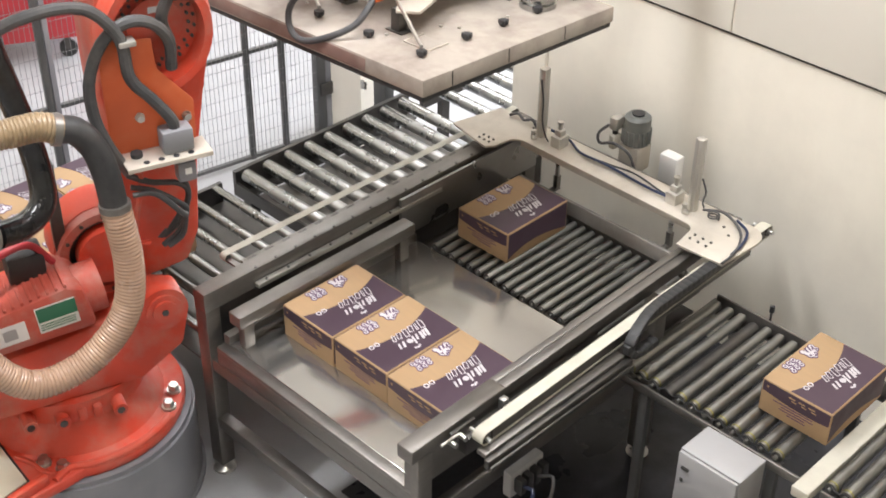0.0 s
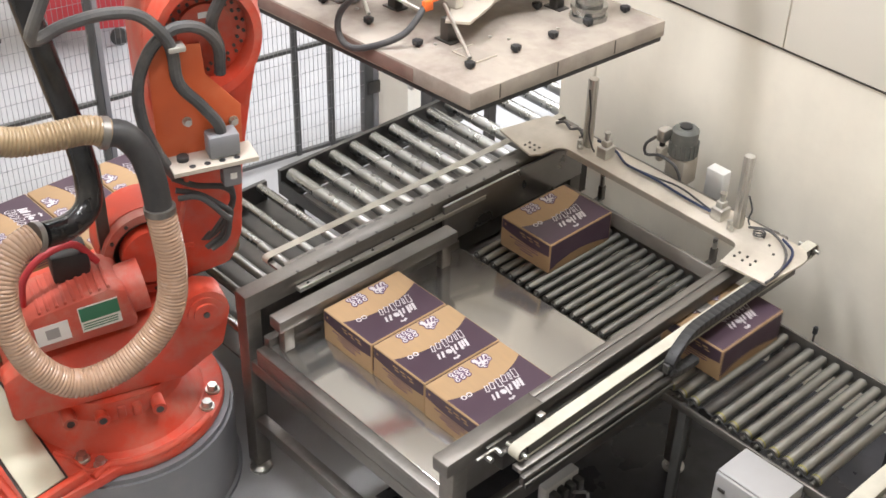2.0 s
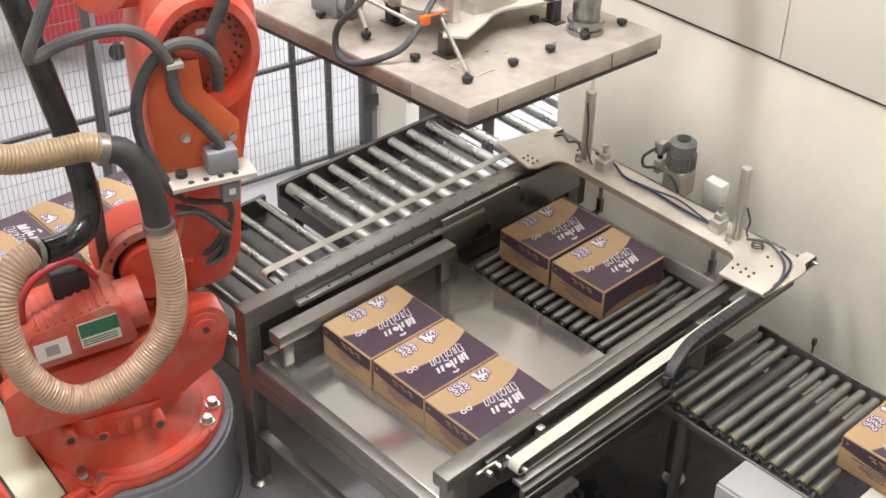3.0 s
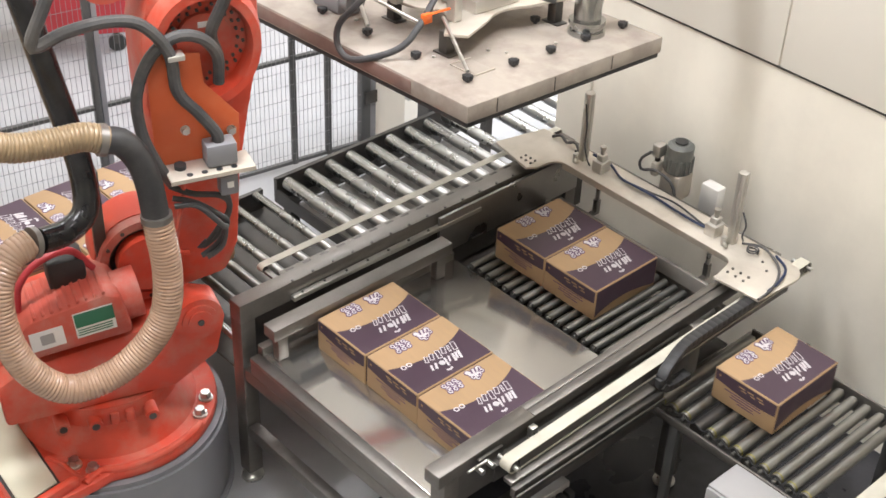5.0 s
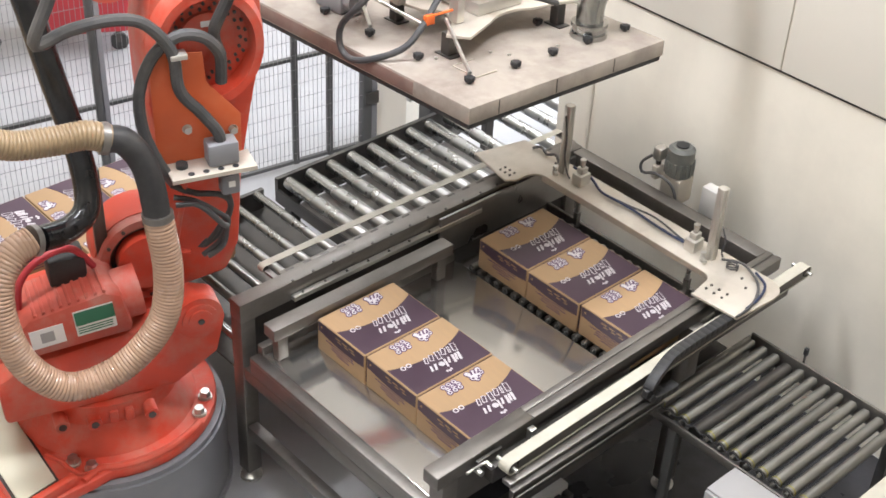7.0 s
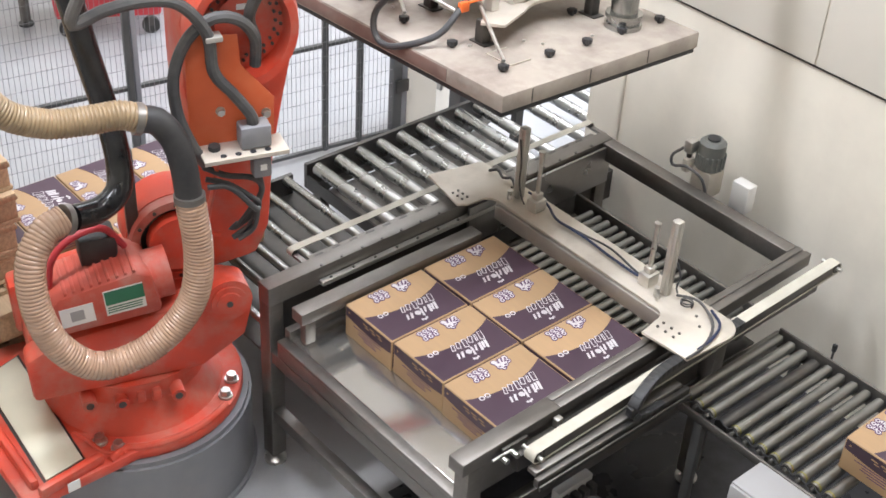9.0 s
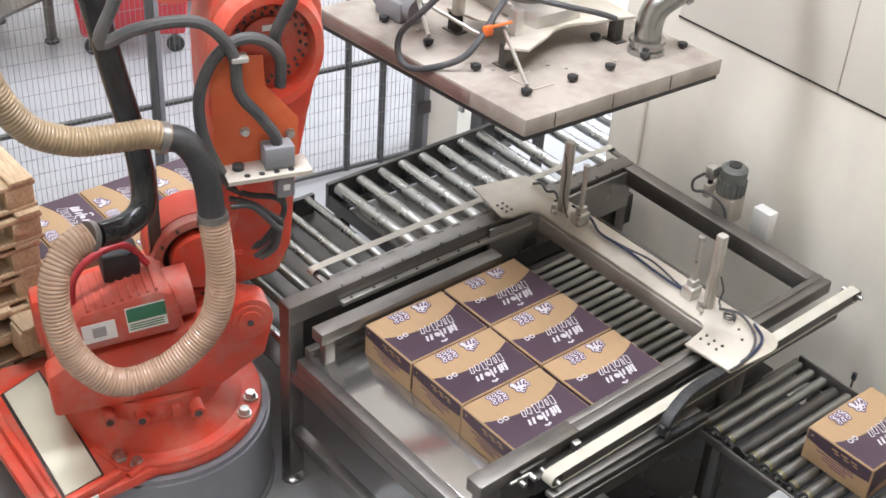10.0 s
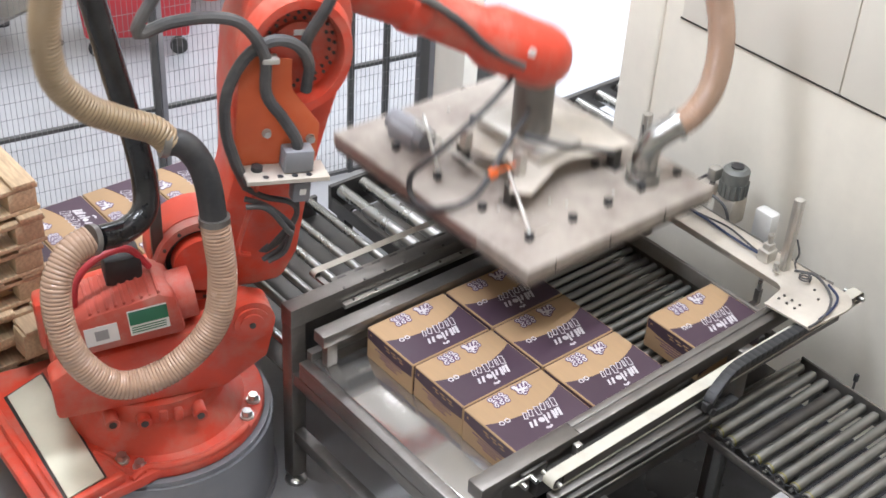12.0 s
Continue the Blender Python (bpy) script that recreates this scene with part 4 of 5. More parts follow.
add_prism(bm, [(at_arm(u, z, 0)[0], at_arm(u, z, 0)[2]) for u, z in ((0.262, 1.63), (0.575, 1.60), (0.58, 1.80), (0.46, 1.95), (0.452, 2.07), (0.262, 2.09))], -0.205, -0.20, "y", 0.0015)
part("cable_plate", bm, ORANGE_PLATE, arm, "bright orange sheet plate")
for u, z in ((0.378, 1.775), (0.548, 1.742)):
    bm = B()
    add_cyl(bm, at_arm(u, z, 0.13), at_arm(u, z, 0.21), 0.018, seg=12)
    add_cyl(bm, at_arm(u, z, 0.21), at_arm(u, z, 0.225), 0.015, seg=6)
    part("plate_bolt", bm, BOLT, arm, "zinc bolt")
bm = B()
add_span(bm, at_arm(0.285, 1.632, 0.20), at_arm(0.60, 1.642, 0.325), 0.002)
add_span(bm, at_arm(0.285, 1.624, 0.320), at_arm(0.60, 1.634, 0.325), 0.001)
part("connector_shelf", bm, ALU, arm, "dusty punched aluminium shelf")
for k in range(4):
    part("shelf_hole", cyls((at_arm(0.36 + 0.055 * k, 1.6425, 0.30), at_arm(0.36 + 0.055 * k, 1.644, 0.30), 0.012), seg=14), RUBBER, arm, "dark round hole")
part("shelf_cap", cyls((at_arm(0.34, 1.6425, 0.245), at_arm(0.34, 1.66, 0.245), 0.022), seg=14), RUBBER, arm, "dark round cap")
part("plug", boxes((at_arm(0.43, 1.643, 0.215), at_arm(0.545, 1.735, 0.29)), bev=0.01), GREY_PAINT, arm, "grey cable plug")
part("plug", boxes((at_arm(0.47, 1.52, 0.24), at_arm(0.54, 1.604, 0.30)), bev=0.01), GREY_PAINT, arm, "grey plug under the shelf")
part("plug_label", boxes((at_arm(0.495, 1.555, 0.3005), at_arm(0.52, 1.58, 0.302))), PAPER, arm)


def cable(pts, r, mat, parent, label="", name="cable", seg=10, rings=None):
    bm = B()
    add_tube(bm, pts, r, seg, rings=rings)
    return part(name, bm, mat, parent, label)


cable([at_arm(*p) for p in ((0.05, 2.55, 0.25), (-0.06, 2.36, 0.28), (-0.115, 2.22, 0.27), (0.0, 2.245, 0.25), (0.14, 2.26, 0.25), (0.25, 2.23, 0.25), (0.335, 2.11, 0.25), (0.352, 1.96, 0.25), (0.42, 1.86, 0.25), (0.478, 1.77, 0.255), (0.485, 1.72, 0.255))], 0.022, CABLE, arm, "thick grey cable")
cable([at_arm(*p) for p in ((0.62, 2.5, 0.22), (0.55, 2.30, 0.25), (0.50, 2.14, 0.20), (0.53, 2.02, 0.16))], 0.022, CABLE, arm, "thick grey cable")
cable([at_arm(*p) for p in ((0.515, 1.94, 0.20), (0.51, 2.06, 0.22), (0.45, 2.14, 0.23), (0.36, 2.155, 0.23), (0.27, 2.09, 0.23), (0.215, 1.96, 0.23), (0.215, 1.82, 0.24), (0.25, 1.70, 0.25), (0.285, 1.62, 0.24), (0.32, 1.55, 0.20))], 0.022, CABLE, arm, "thick grey cable")
cable([at_arm(*p) for p in ((0.30, 1.56, 0.22), (0.38, 1.52, 0.24), (0.48, 1.49, 0.24), (0.52, 1.42, 0.22), (0.48, 1.30, 0.20), (0.40, 1.235, 0.19), (0.44, 1.27, 0.19))], 0.012, CABLE, arm, "thin dark cable")
for k, dz in ((1, 0.03), (2, 0.055)):
    cable([at_arm(*p) for p in ((0.30, 1.545 - 0.02 * k, 0.22 + dz), (0.38, 1.50, 0.24 + dz), (0.47, 1.45 - 0.03 * k, 0.24 + dz), (0.51 - 0.012 * k, 1.37, 0.22 + dz), (0.47, 1.29 - 0.01 * k, 0.20 + dz), (0.40, 1.22, 0.19 + dz))], 0.011, CABLE, arm, "thin dark cable")
cable([at_arm(*p) for p in ((0.50, 1.52, 0.25), (0.52, 1.42, 0.22), (0.49, 1.34, 0.20), (0.42, 1.25, 0.2))], 0.010, CABLE, arm, "thin dark cable")
cable([at_arm(*p) for p in ((0.345, 1.60, 0.25), (0.345, 1.50, 0.22), (0.32, 1.36, 0.20), (0.31, 1.25, 0.19), (0.36, 1.22, 0.18))], 0.010, ORANGE, arm, "red thin cable")
part("cable_tie", boxes((at_arm(0.325, 2.085, 0.222), at_arm(0.385, 2.105, 0.276)), bev=0.004), ALU_PROFILE, arm, "pale clamp round the cable")

# suction hose and black pipes
cable([loc(*p) for p in ((-0.22, 1.495, 0.30), (-0.30, 1.47, 0.33), (-0.365, 1.38, 0.38), (-0.37, 1.22, 0.42), (-0.32, 1.06, 0.45), (-0.20, 0.945, 0.47), (-0.04, 0.955, 0.47), (0.10, 1.04, 0.46), (0.19, 1.17, 0.45), (0.218, 1.34, 0.43), (0.21, 1.50, 0.41), (0.205, 1.57, 0.40))],
      0.052, HOSE, robot, "beige ribbed suction hose in a loop", "suction_hose", 20, (0.0145, 0.0042))
PIVOT = loc(0.075, 1.875, 0.35)
swing = cable([loc(*p) - PIVOT for p in ((0.075, 1.875, 0.35), (0.0, 1.905, 0.35), (-0.12, 1.91, 0.36), (-0.26, 1.93, 0.37), (-0.40, 2.02, 0.38), (-0.50, 2.25, 0.38), (-0.52, 2.6, 0.38))], 0.047, HOSE_TAN, robot, "tan ribbed suction hose", "suction_hose", 20, (0.0145, 0.0045))
swing.location = PIVOT
cable([loc(*p) for p in ((0.06, 1.88, 0.35), (0.12, 1.86, 0.35), (0.17, 1.79, 0.36), (0.195, 1.69, 0.38), (0.205, 1.54, 0.40))], 0.049, RUBBER, robot, "black rubber pipe bend", "pipe_bend", 16)
cable([loc(*p) for p in ((-0.165, 2.6, 0.05), (-0.105, 2.32, 0.08), (-0.05, 2.0, 0.10), (-0.005, 1.75, 0.12), (0.01, 1.58, 0.14), (-0.01, 1.49, 0.18), (-0.09, 1.46, 0.23), (-0.20, 1.485, 0.29))], 0.048, PIPE, robot, "black glossy suction pipe", "suction_pipe", 18)
part("pipe_post", boxes((loc(0.03, 1.10, 0.02), loc(0.075, 1.58, 0.06)), bev=0.004), DARK_STEEL, robot)
for p, q in ((loc(0.205, 1.575, 0.40), loc(0.205, 1.55, 0.402)), (loc(0.07, 1.878, 0.35), loc(0.045, 1.885, 0.35)), (loc(-0.205, 1.487, 0.295), loc(-0.225, 1.493, 0.303))):
    part("hose_clamp", cyls((p, q, 0.0572), seg=24), STAINLESS, robot, "steel hose clamp")

# upper arm from the elbow to the wrist: x along it
upper = new("upper_arm")
upper.parent = robot
upper.empty_display_size = 0.1
bm = B()
profile = [(-0.12, 0.001), (-0.12, 0.12), (0.30, 0.105), (0.42, 0.098), (0.44, 0.112), (0.50, 0.112), (0.52, 0.098), (0.78, 0.102), (0.84, 0.130), (1.10, 0.135)]
profile += [(1.10 + 0.135 * math.sin(radians(a)), 0.135 * math.cos(radians(a))) for a in (20, 40, 60, 75, 89)]
last = None
for x, r in profile:
    ring = [bm.verts.new((x, r * math.cos(2 * math.pi * k / 32), r * math.sin(2 * math.pi * k / 32) - 0.02)) for k in range(32)]
    for k in range(32 if last else 0):
        bm.faces.new((last[k], last[(k + 1) % 32], ring[(k + 1) % 32], ring[k]))
    last = ring
part("arm_tube", bm, ORANGE, upper)
cable([(0.10, -0.125, 0.04), (0.40, -0.12, 0.05), (0.60, -0.115, 0.02), (0.80, -0.115, -0.04), (0.98, -0.13, -0.05)], 0.016, CABLE, upper, "dark cable along the arm")
part("arm_label", boxes(((0.95, -0.136, 0.0), (0.98, -0.128, 0.03))), PAPER, upper)

# ---- vacuum gripper: origin at its corner knob on the top face ----
GX0, GX1, GY0, GY1 = -1.114, 0.158, -0.147, 0.922
grip = thing("vacuum_gripper", pose(0.275, 0.497, 1.93), "large dusty vacuum gripper plate hanging from the robot", "gripper")
bm = B()
add_span(bm, (GX0, GY0, -0.078), (GX1, GY1, -0.01), 0.006)
part("suction_plate", bm, PLATE, grip, "taupe dusty plate with chamfered rim")
part("foam_pad", boxes(((GX0 + 0.008, GY0 + 0.008, -0.100), (GX1 - 0.008, GY1 - 0.008, -0.079)), bev=0.004), RUBBER, grip, "black foam pad")
knobs = [(0, y) for y in (0.0, 0.237, 0.439, 0.636, 0.857)] + [(x, -0.012) for x in (-0.271, -0.556, -0.84)] + [(-0.25, 0.61), (-0.84, 0.857), (-0.45, 0.857), (-0.84, 0.43)]
bm = B()
star = [((0.021 if k % 4 < 2 else 0.016) * math.cos(2 * math.pi * k / 28), (0.021 if k % 4 < 2 else 0.016) * math.sin(2 * math.pi * k / 28)) for k in range(28)]
add_prism(bm, star, -0.002, 0.018, bev=0.003)
add_cyl(bm, (0, 0, -0.010), (0, 0, -0.001), 0.009, seg=10)
knob = mesh_of("knob", bm, RUBBER)
for x, y in knobs:
    ob = new("knob", knob)
    ob.location, ob.parent = (x, y, 0), grip
part("rim_strip", boxes(((GX0 + 0.02, GY0 - 0.003, -0.070), (GX1 - 0.30, GY0 - 0.0005, -0.018)), bev=0.001), DUSTY_RIM, grip, "brown painted rim strip")
seam = mesh_of("rim_joint", boxes(((-0.0005, -0.0015, -0.070), (0.0025, 0.0015, -0.016))), DARK_STEEL)
for y in (0.0, 0.30, 0.62):
    ob = new("rim_joint", seam)
    ob.location, ob.parent = (GX1, y, 0), grip
screw = mesh_of("plate_screw", cyls(((0, 0, -0.0102), (0, 0, -0.004), 0.007), seg=10), BOLT)
for x, y in ((-0.10, 0.30), (-0.16, 0.26), (-0.24, 0.05), (-0.05, 0.52), (-0.70, 0.05), (-0.98, 0.40)):
    ob = new("plate_screw", screw)
    ob.location, ob.parent = (x, y, 0), grip
# bone-shaped carrier plates on posts
bm = B()
ring = [(-0.62, 0.13), (-0.45, 0.16)] + arc(-0.42, 0.02, 0.20, 80, 25, 5) + [(-0.20, 0.06), (-0.13, 0.12), (-0.17, 0.22)] + arc(-0.02, 0.42, 0.22, 215, 150, 6) + [(-0.19, 0.66), (-0.16, 0.74), (-0.40, 0.78), (-0.60, 0.70), (-0.70, 0.45)]
add_prism(bm, ring, 0.085, 0.097, bev=0.002)
part("carrier_plate", bm, ALU, grip, "cream curved carrier plate")
for x, y in ((-0.24, 0.115), (-0.21, 0.68), (-0.62, 0.18), (-0.60, 0.66)):
    p = part("support_post", boxes(((x - 0.022, y - 0.022, -0.005), (x + 0.022, y + 0.022, 0.084)), ((x - 0.045, y - 0.03, -0.0095), (x + 0.045, y + 0.03, -0.003)), bev=0.003), DARK_STEEL, grip)
part("mast", cyls(((-0.45, 0.40, 0.098), (-0.45, 0.40, 0.40), 0.085), seg=32), STAINLESS, grip, "steel flange mast under the wrist")
bm = boxes(((-0.66, 0.28, 0.098), (-0.26, 0.52, 0.15)), ((-0.30, 0.16, 0.098), (-0.25, 0.20, 0.20)), ((-0.56, 0.10, 0.098), (-0.52, 0.14, 0.19)), bev=0.006)
part("valve_block", bm, ALU_PROFILE, grip, "pale valve blocks")
part("stay_rod", cyls(((-0.002, 0.0, 0.03), (-0.26, 0.11, 0.13), 0.0075), seg=10), BOLT, grip, "shiny steel rod")
part("stay_rod", cyls(((-0.556, -0.01, 0.03), (-0.80, 0.10, 0.14), 0.0075), ((-0.33, 0.05, 0.10), (-0.80, 0.06, 0.12), 0.0075), seg=10), BOLT, grip, "shiny steel rod")
part("lever", boxes(((-0.30, 0.03, 0.11), (-0.28, 0.075, 0.15)), ((-0.27, 0.05, 0.15), (-0.26, 0.15, 0.16)), bev=0.004), TIP, grip, "orange plastic lever")
bm = B()
add_cyl(bm, (-0.055, 0.70, -0.012), (-0.055, 0.70, 0.01), 0.075, seg=32)
add_cyl(bm, (-0.055, 0.70, 0.01), (-0.055, 0.70, 0.035), 0.066, 0.070, seg=32)
add_cyl(bm, (-0.055, 0.70, 0.035), (-0.055, 0.70, 0.05), 0.074, seg=32)
add_tube(bm, [(-0.055, 0.70, 0.045), (-0.055, 0.70, 0.12), (-0.045, 0.72, 0.18), (-0.02, 0.77, 0.225), (0.0, 0.81, 0.25)], 0.055, 24)
add_cyl(bm, (-0.006, 0.80, 0.243), (0.004, 0.818, 0.254), 0.064, seg=24)
part("suction_elbow", bm, CHROME, grip, "polished steel pipe elbow")
cable([(0.0, 0.81, 0.25), (0.03, 0.86, 0.30), (0.05, 0.92, 0.42), (0.03, 0.95, 0.62), (-0.03, 0.93, 0.85), (-0.12, 0.85, 1.2)], 0.052, HOSE, grip, "beige ribbed suction hose", "suction_hose", 20, (0.019, 0.005))
cable([(-0.40, 0.33, 0.28), (-0.34, 0.16, 0.20), (-0.29, 0.02, 0.11), (-0.29, -0.07, 0.045), (-0.37, -0.155, -0.005), (-0.47, -0.175, -0.035), (-0.53, -0.18, 0.0), (-0.535, -0.17, 0.08), (-0.47, -0.14, 0.17), (-0.40, -0.04, 0.30), (-0.38, 0.12, 0.42), (-0.42, 0.32, 0.52)], 0.013, CABLE, grip, "dark cable loop")
cable([(-0.33, 0.25, 0.22), (-0.20, 0.36, 0.20), (-0.15, 0.50, 0.16), (-0.13, 0.60, 0.12)], 0.012, CABLE, grip, "dark cable")
part("name_plate", boxes(((-0.145, 0.055, -0.0098), (-0.02, 0.150, -0.0075))), PLATE, grip, "small flat metal plate")
bm = boxes(((-0.150, 0.050, -0.0095), (-0.145, 0.155, -0.004)), ((-0.02, 0.050, -0.0095), (-0.015, 0.155, -0.004)), ((-0.145, 0.050, -0.0095), (-0.02, 0.055, -0.005)))
part("plate_frame", bm, ALU, grip)
bm = boxes(((-0.95, 0.02, -0.009), (-0.78, 0.14, 0.08)), bev=0.015)
add_cyl(bm, (-0.98, 0.08, 0.05), (-0.74, 0.08, 0.05), 0.05, seg=24)
part("vibrator", bm, GREY_PAINT, grip, "grey round motor on the plate")

# ---- small things on the table frame ----
vb = thing("valve_terminal", ID, "pale valve terminal with dark plugs on the table frame", "valve terminal")
part("terminal_body", boxes(((1.06, 0.16, 0.50), (1.10, 0.34, 0.62)), bev=0.004), WHITE, vb)
for k in range(4):
    part("plug", boxes(((1.101, 0.175 + 0.042 * k, 0.53), (1.14, 0.205 + 0.042 * k, 0.60)), bev=0.005), RUBBER, vb)
cable([(1.14, 0.19, 0.57), (1.20, 0.17, 0.60), (1.20, 0.12, 0.52), (1.12, 0.08, 0.42)], 0.008, BLUE, vb, "blue air line")
cable([(1.14, 0.27, 0.57), (1.21, 0.27, 0.61), (1.22, 0.22, 0.50), (1.12, 0.16, 0.38)], 0.007, CABLE, vb, "dark cable")
tens = thing("belt_tensioner", ID, "small steel belt tensioner with adjusting screws", "tensioner")
part("tension_plate", boxes(((1.024, -0.10, 0.916), (1.037, 0.02, 0.955)), bev=0.002), DARK_STEEL, tens)
for k in range(2):
    part("tension_screw", cyls(((1.038, -0.11 + 0.05 * k, 0.930), (1.072, -0.11 + 0.05 * k, 0.930), 0.011), ((1.045, -0.10 + 0.03 * k, 0.945), (1.045, -0.16 + 0.03 * k, 0.945), 0.006), seg=8), BOLT, tens)
catch = thing("beam_bracket", ID, "small bright steel bracket on the beam", "bracket")
part("bracket_plate", boxes(((1.026, 0.150, 0.916), (1.052, 0.180, 0.962)), bev=0.003), BOLT, catch)
solid("wall_conduit", boxes(((-0.425, WALL_Y - 0.014, 0.6), (-0.409, WALL_Y - 0.001, 6.4)), bev=0.002), CREAM, "cream painted cable conduit on the wall", "conduit", kind="structure")

# ---- drive motor behind the table ----
mot = thing("drive_motor", pose(0.048, 0, -0.008), "grey-green gear motor on the table end", "motor")
bm = B()
add_cyl(bm, (0.25, 1.86, 1.02), (0.25, 1.86, 1.15), 0.062, seg=28)
add_cyl(bm, (0.25, 1.86, 1.15), (0.25, 1.86, 1.165), 0.062, 0.045, seg=28)
part("motor_body", bm, MOTOR, mot)
for k in range(16):
    a = 2 * math.pi * k / 16
    bm = B()
    add_box(bm, 0.25 + 0.063 * math.cos(a), 1.86 + 0.063 * math.sin(a), 1.06, 0.010, 0.010, 0.07)
    part("cooling_fin", bm, MOTOR, mot)
part("gearbox", boxes(((0.195, 1.805, 0.88), (0.305, 1.915, 1.018)), bev=0.012), ALU, mot, "dusty grey gearbox")
part("terminal_box", boxes(((0.140, 1.79, 1.07), (0.186, 1.85, 1.135)), bev=0.010), ALU_PROFILE, mot, "pale terminal box")
part("brake_block", boxes(((0.150, 1.785, 0.975), (0.184, 1.84, 1.045)), bev=0.008), ALU, mot, "dusty pale block")
part("cable_gland", cyls(((0.163, 1.815, 1.046), (0.163, 1.815, 1.069), 0.013), seg=12), DARK_STEEL, mot)
part("fan_cap", cyls(((0.25, 1.86, 1.166), (0.25, 1.86, 1.172), 0.030), seg=24), RUBBER, mot)
part("motor_mount", boxes(((0.20, 1.737, 0.84), (0.30, 1.80, 0.90)), bev=0.003), STAINLESS, mot)
cable([(0.15, 1.78, 1.10), (0.11, 1.76, 1.05), (0.12, 1.76, 1.0), (0.20, 1.76, 1.03), (0.29, 1.77, 1.0), (0.33, 1.77, 0.90), (0.32, 1.78, 0.82)], 0.007, CABLE, mot, "thin motor cable")
sw = thing("switch_box", ID, "small white switch box beside the motor", "switch box")
part("switch_body", boxes(((0.465, 1.82, 0.90), (0.560, 1.88, 1.04)), bev=0.006), PAPER, sw)
part("switch_bracket", boxes(((0.49, 1.737, 0.86), (0.52, 1.87, 0.897)), bev=0.003), STAINLESS, sw)

# ---- pallet stack of cartons and empty pallets ----


def pallet(m):
    t = thing("pallet", m, "raw wooden pallet with nailed boards", "pallet", "wooden pallets")
    board = mesh_of("deck_board", boxes(((0, -0.05, 0), (1.0, 0.05, 0.02)), bev=0.002), WOOD)
    block = mesh_of("block", boxes(((-0.05, -0.06, 0), (0.05, 0.06, 0.085)), bev=0.002), WOOD)
    for k in range(7):
        ob = new("deck_board", board)
        ob.location, ob.parent = (0, 0.06 + 0.18 * k, 0.125), t
    for k in range(3):
        for j in range(3):
            ob = new("block", block)
            ob.location, ob.parent = (0.06 + 0.44 * k, 0.07 + 0.53 * j, 0.02), t
        part("stringer", boxes(((0.01 + 0.44 * k, 0.0, 0.105), (0.11 + 0.44 * k, 1.2, 0.1245)), bev=0.002), WOOD, t)
        part("runner", boxes(((0.01 + 0.44 * k, 0.0, 0.0), (0.11 + 0.44 * k, 1.2, 0.0195)), bev=0.002), WOOD, t)
    return t


stack0 = pallet(pose(-2.12, -2.03, 0.0))
for k in range(1, 9):
    copy_thing(stack0, pose(-2.12 + 0.012 * math.sin(k * 2.1), -2.03 + 0.012 * math.cos(k * 1.7), 0.1455 * k))
half = thing("half_pallet", pose(-1.62, -1.03, 0.543), "narrow wooden pallet under a layer of cartons", "pallet")
for k in range(7):
    part("deck_board", boxes(((0, 0.01 + 0.18 * k, 0.125), (0.80 if k > 4 else 0.62, 0.11 + 0.18 * k, 0.145)), bev=0.002), WOOD, half)
for x in (0.06, 0.31, 0.56):
    part("runner", boxes(((x - 0.05, 0, 0), (x + 0.05, 1.2, 0.1245)), bev=0.002), WOOD, half)
for ix in range(2):
    for iy in range(4 - ix):
        copy_thing(first, pose(-1.215 + 0.40 * ix, -0.132 - 0.303 * iy, 0.6885, 0, 0, 90)) if not (ix and iy > 1) else None


# ---- carts beyond the fence ----
def cart(m):
    t = thing("trolley", m, "red plastic trolley on black castors", "trolley", "red trolleys")
    bm = B()
    add_prism(bm, [(-0.34, 0.16), (0.34, 0.16), (0.40, 0.75), (-0.40, 0.75)], -0.28, 0.28, "y", 0.02)
    part("tub", bm, RED, t)
    part("rim", boxes(((-0.42, -0.30, 0.74), (0.42, 0.30, 0.77)), bev=0.01), RED, t)
    for x in (-0.27, 0.27):
        for y in (-0.2, 0.2):
            bm = cyls(((x, y - 0.015, 0.06), (x, y + 0.015, 0.06), 0.06), seg=18)
            part("castor", bm, RUBBER, t)
            part("castor_fork", boxes(((x - 0.02, y - 0.025, 0.06), (x + 0.02, y - 0.017, 0.165)), ((x - 0.02, y + 0.017, 0.06), (x + 0.02, y + 0.025, 0.165))), DARK_STEEL, t)
    return t


c1 = cart(pose(-4.35, 1.30, 0, 0, 0, 62))
copy_thing(c1, pose(-4.75, 2.05, 0, 0, 0, 58))


st = thing("machine_stand", pose(-4.75, 0.45, 0, 0, 0, 20), "steel machine stand on levelling feet", "stand")
for x in (-0.25, 0.25):
    for y in (-0.3, 0.3):
        part("leg", boxes(((x - 0.025, y - 0.025, 0.03), (x + 0.025, y + 0.025, 0.85)), bev=0.003), STAINLESS, st)
        part("foot", cyls(((x, y, 0), (x, y, 0.015), 0.05), ((x, y, 0.015), (x, y, 0.04), 0.015)), RUBBER, st)
part("top_plate", boxes(((-0.3, -0.36, 0.851), (0.3, 0.36, 0.89)), bev=0.004), STAINLESS, st)
part("lower_shelf", boxes(((-0.22, -0.32, 0.30), (0.22, 0.32, 0.32))), STAINLESS, st)


# ---- motions ----
def box_rows(rows, y, push=0.0):
    """Rows of a carton along the rollers, with the push to the table."""
    out = [(t, pose(x, y, TABLE_Z)) for t, x in rows]
    if push:
        x = rows[-1][1]
        out += [(t, pose(x, y - push * k, TABLE_Z)) for t, k in ((6.68, 0.0), (6.8, 0.05), (7.0, 0.18), (7.2, 0.305), (7.8, 0.675), (8.2, 0.93), (8.4, 1.0), (12.0, 1.0))]
    return out


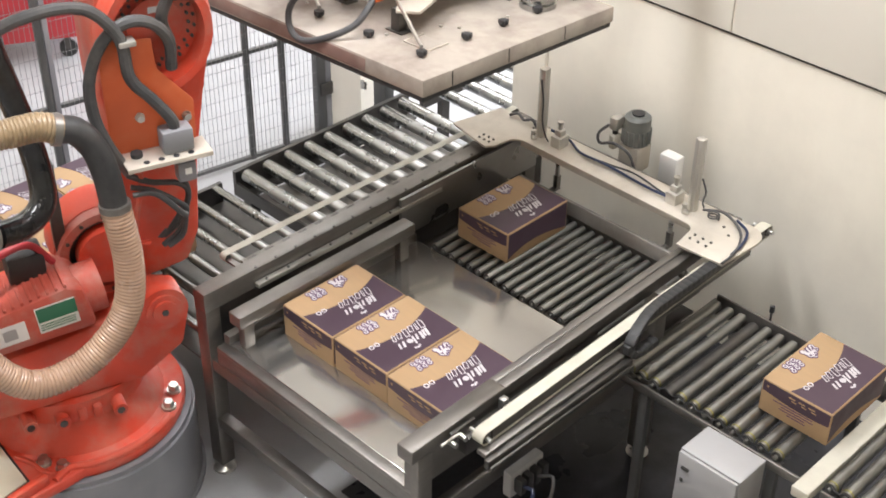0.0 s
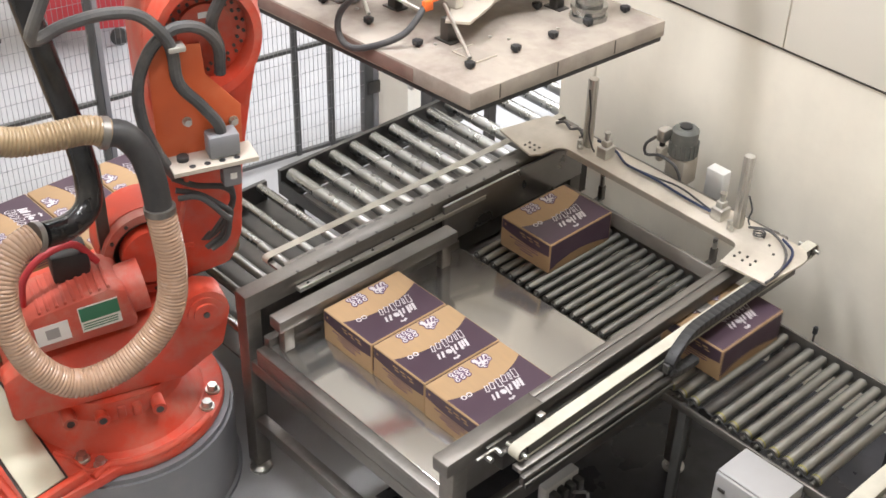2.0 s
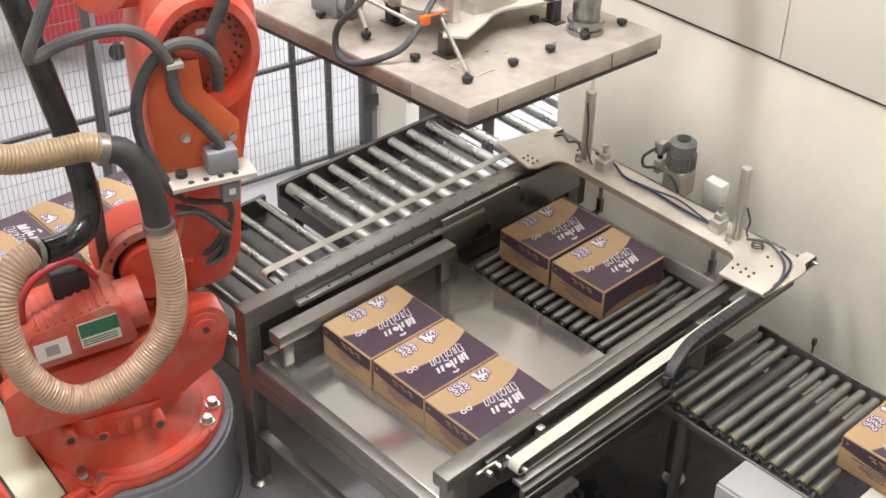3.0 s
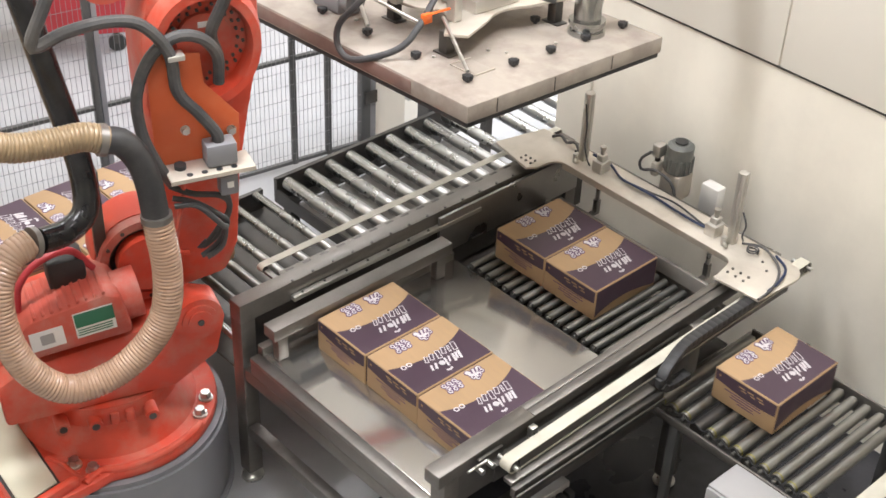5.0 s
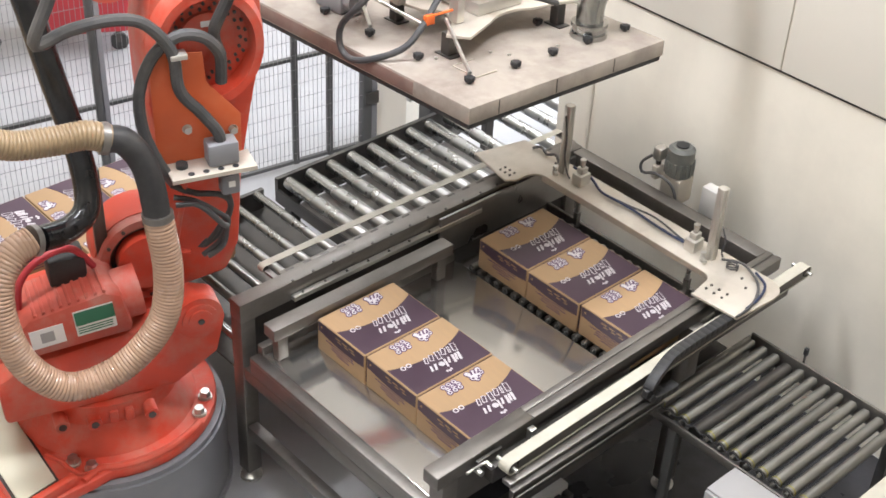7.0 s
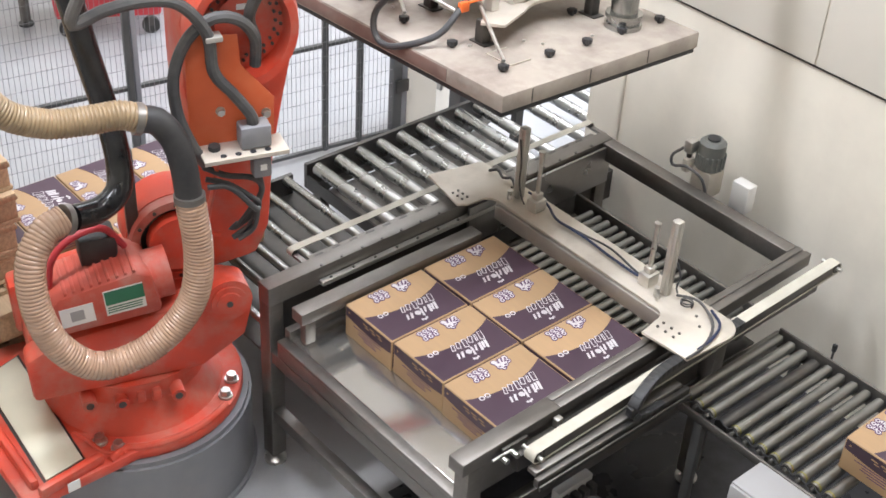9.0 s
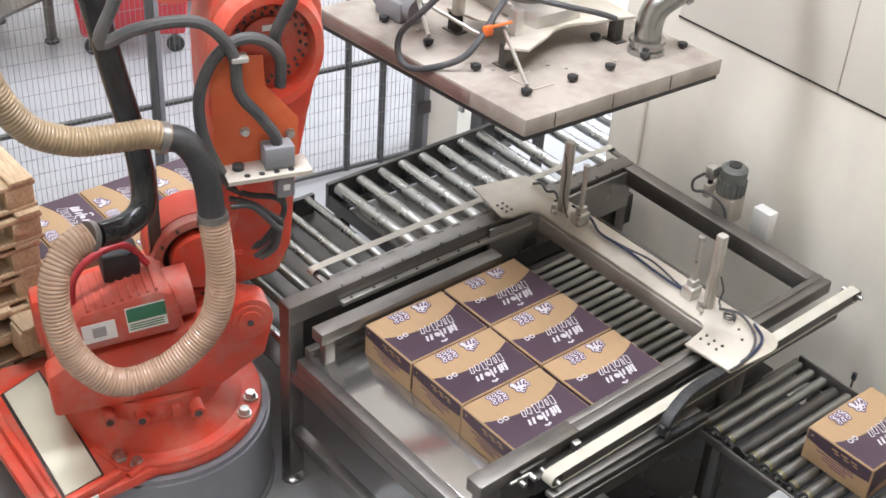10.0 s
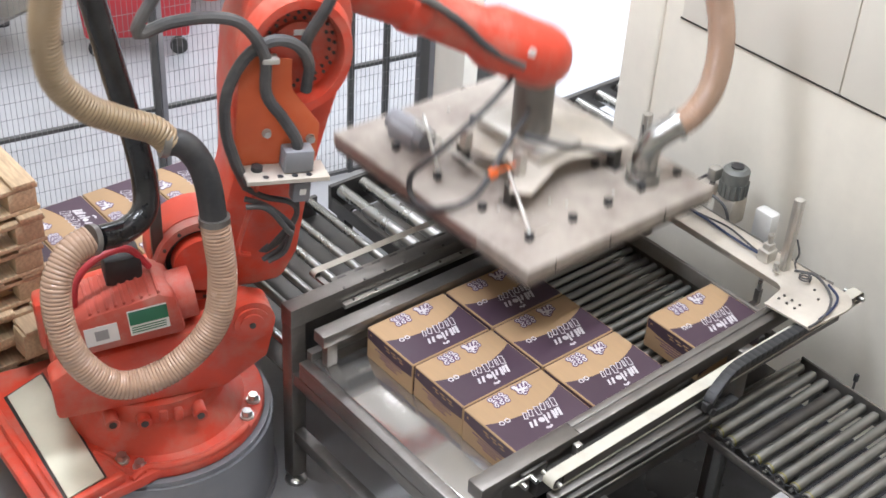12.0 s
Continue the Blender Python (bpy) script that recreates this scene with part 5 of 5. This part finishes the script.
def motions():
    walk(carton_a, box_rows([(0, 0.0), (6.6, 0.0)], ROW_Y, 0.59))
    walk(carton_b, box_rows([(0, 1.594), (0.5, 1.463), (1.0, 1.338), (1.5, 1.208), (1.65, 1.15), (2.0, 0.925), (2.1, 0.86), (2.5, 0.594), (2.7, 0.480), (3.0, 0.315), (3.1, 0.302), (6.6, 0.302)], 0.996, 0.586))
    walk(carton_c, box_rows([(0, 2.52), (4.3, 1.412), (4.5, 1.358), (5.0, 1.219), (5.2, 1.130), (5.4, 0.99), (5.5, 0.925), (5.6, 0.86), (5.7, 0.792), (5.8, 0.725), (5.9, 0.655), (6.0, 0.606), (6.6, 0.604)], 1.005, 0.595))
    walk(carton_d, box_rows([(0, 4.10), (9.5, 1.585), (10.0, 1.455), (10.5, 1.33), (11.0, 1.20), (11.15, 1.13), (11.5, 0.893), (12.0, 0.615)], 0.99))
    slide = ((0, 1.34), (6.6, 1.34), (6.7, 1.325), (7.0, 1.20), (7.2, 1.126), (7.8, 0.905), (8.2, 0.745), (8.4, 0.672), (8.5, 0.672), (8.75, 0.731), (9.45, 0.733), (9.6, 0.752), (10.0, 0.87), (10.5, 1.026), (11.0, 1.19), (11.35, 1.305), (11.5, 1.335), (11.6, 1.34), (12.0, 1.34))
    walk(pusher, [(t, pose(0, y, 1.02)) for t, y in slide])
    walk(chain, [(t, Matrix.Translation((0, (y - 1.34) / 2, 0)) @ YAW) for t, y in slide])
    walk(blade, [(t, pose(0, 0, z)) for t, z in ((0, 0), (8.5, 0), (8.8, 0.168), (10.9, 0.168), (11.3, 0), (12, 0))])
    rest, low = pose(0.275, 0.497, 1.93, -3, -3, 0), pose(0.318, 0.544, 1.30)
    def between(k):
        q = rest.to_quaternion().slerp(low.to_quaternion(), k)
        return Matrix.Translation(rest.translation.lerp(low.translation, k)) @ q.to_matrix().to_4x4()
    steps = ((0, 0.0), (11.55, 0.0), (11.7, 0.11), (11.8, 0.40), (11.9, 0.645), (12.0, 1.0))
    walk(grip, [(t, between(k)) for t, k in steps])
    lean = [(t, 5.5 * k) for t, k in steps]
    walk(arm, [(t, Matrix.Translation(S) @ Matrix.Rotation(radians(a), 4, "Y")) for t, a in lean])
    rows = []
    for (t, a), (_, k) in zip(lean, steps):
        e = S + Matrix.Rotation(radians(a), 3, "Y") @ at_arm(0.50, 2.38, -0.02)
        w = RI @ (between(k) @ Vector((-0.43, 0.40, 0.52)))
        d = (w - e)
        q = d.to_track_quat("X", "Z").to_matrix().to_4x4()
        rows.append((t, Matrix.Translation(w) @ q @ Matrix.Translation((-1.10, 0, 0))))
    walk(upper, rows)
    walk(swing, [(t, Matrix.Translation(PIVOT) @ Matrix.Rotation(radians(26 * k), 4, "Y")) for t, k in steps])


motions()
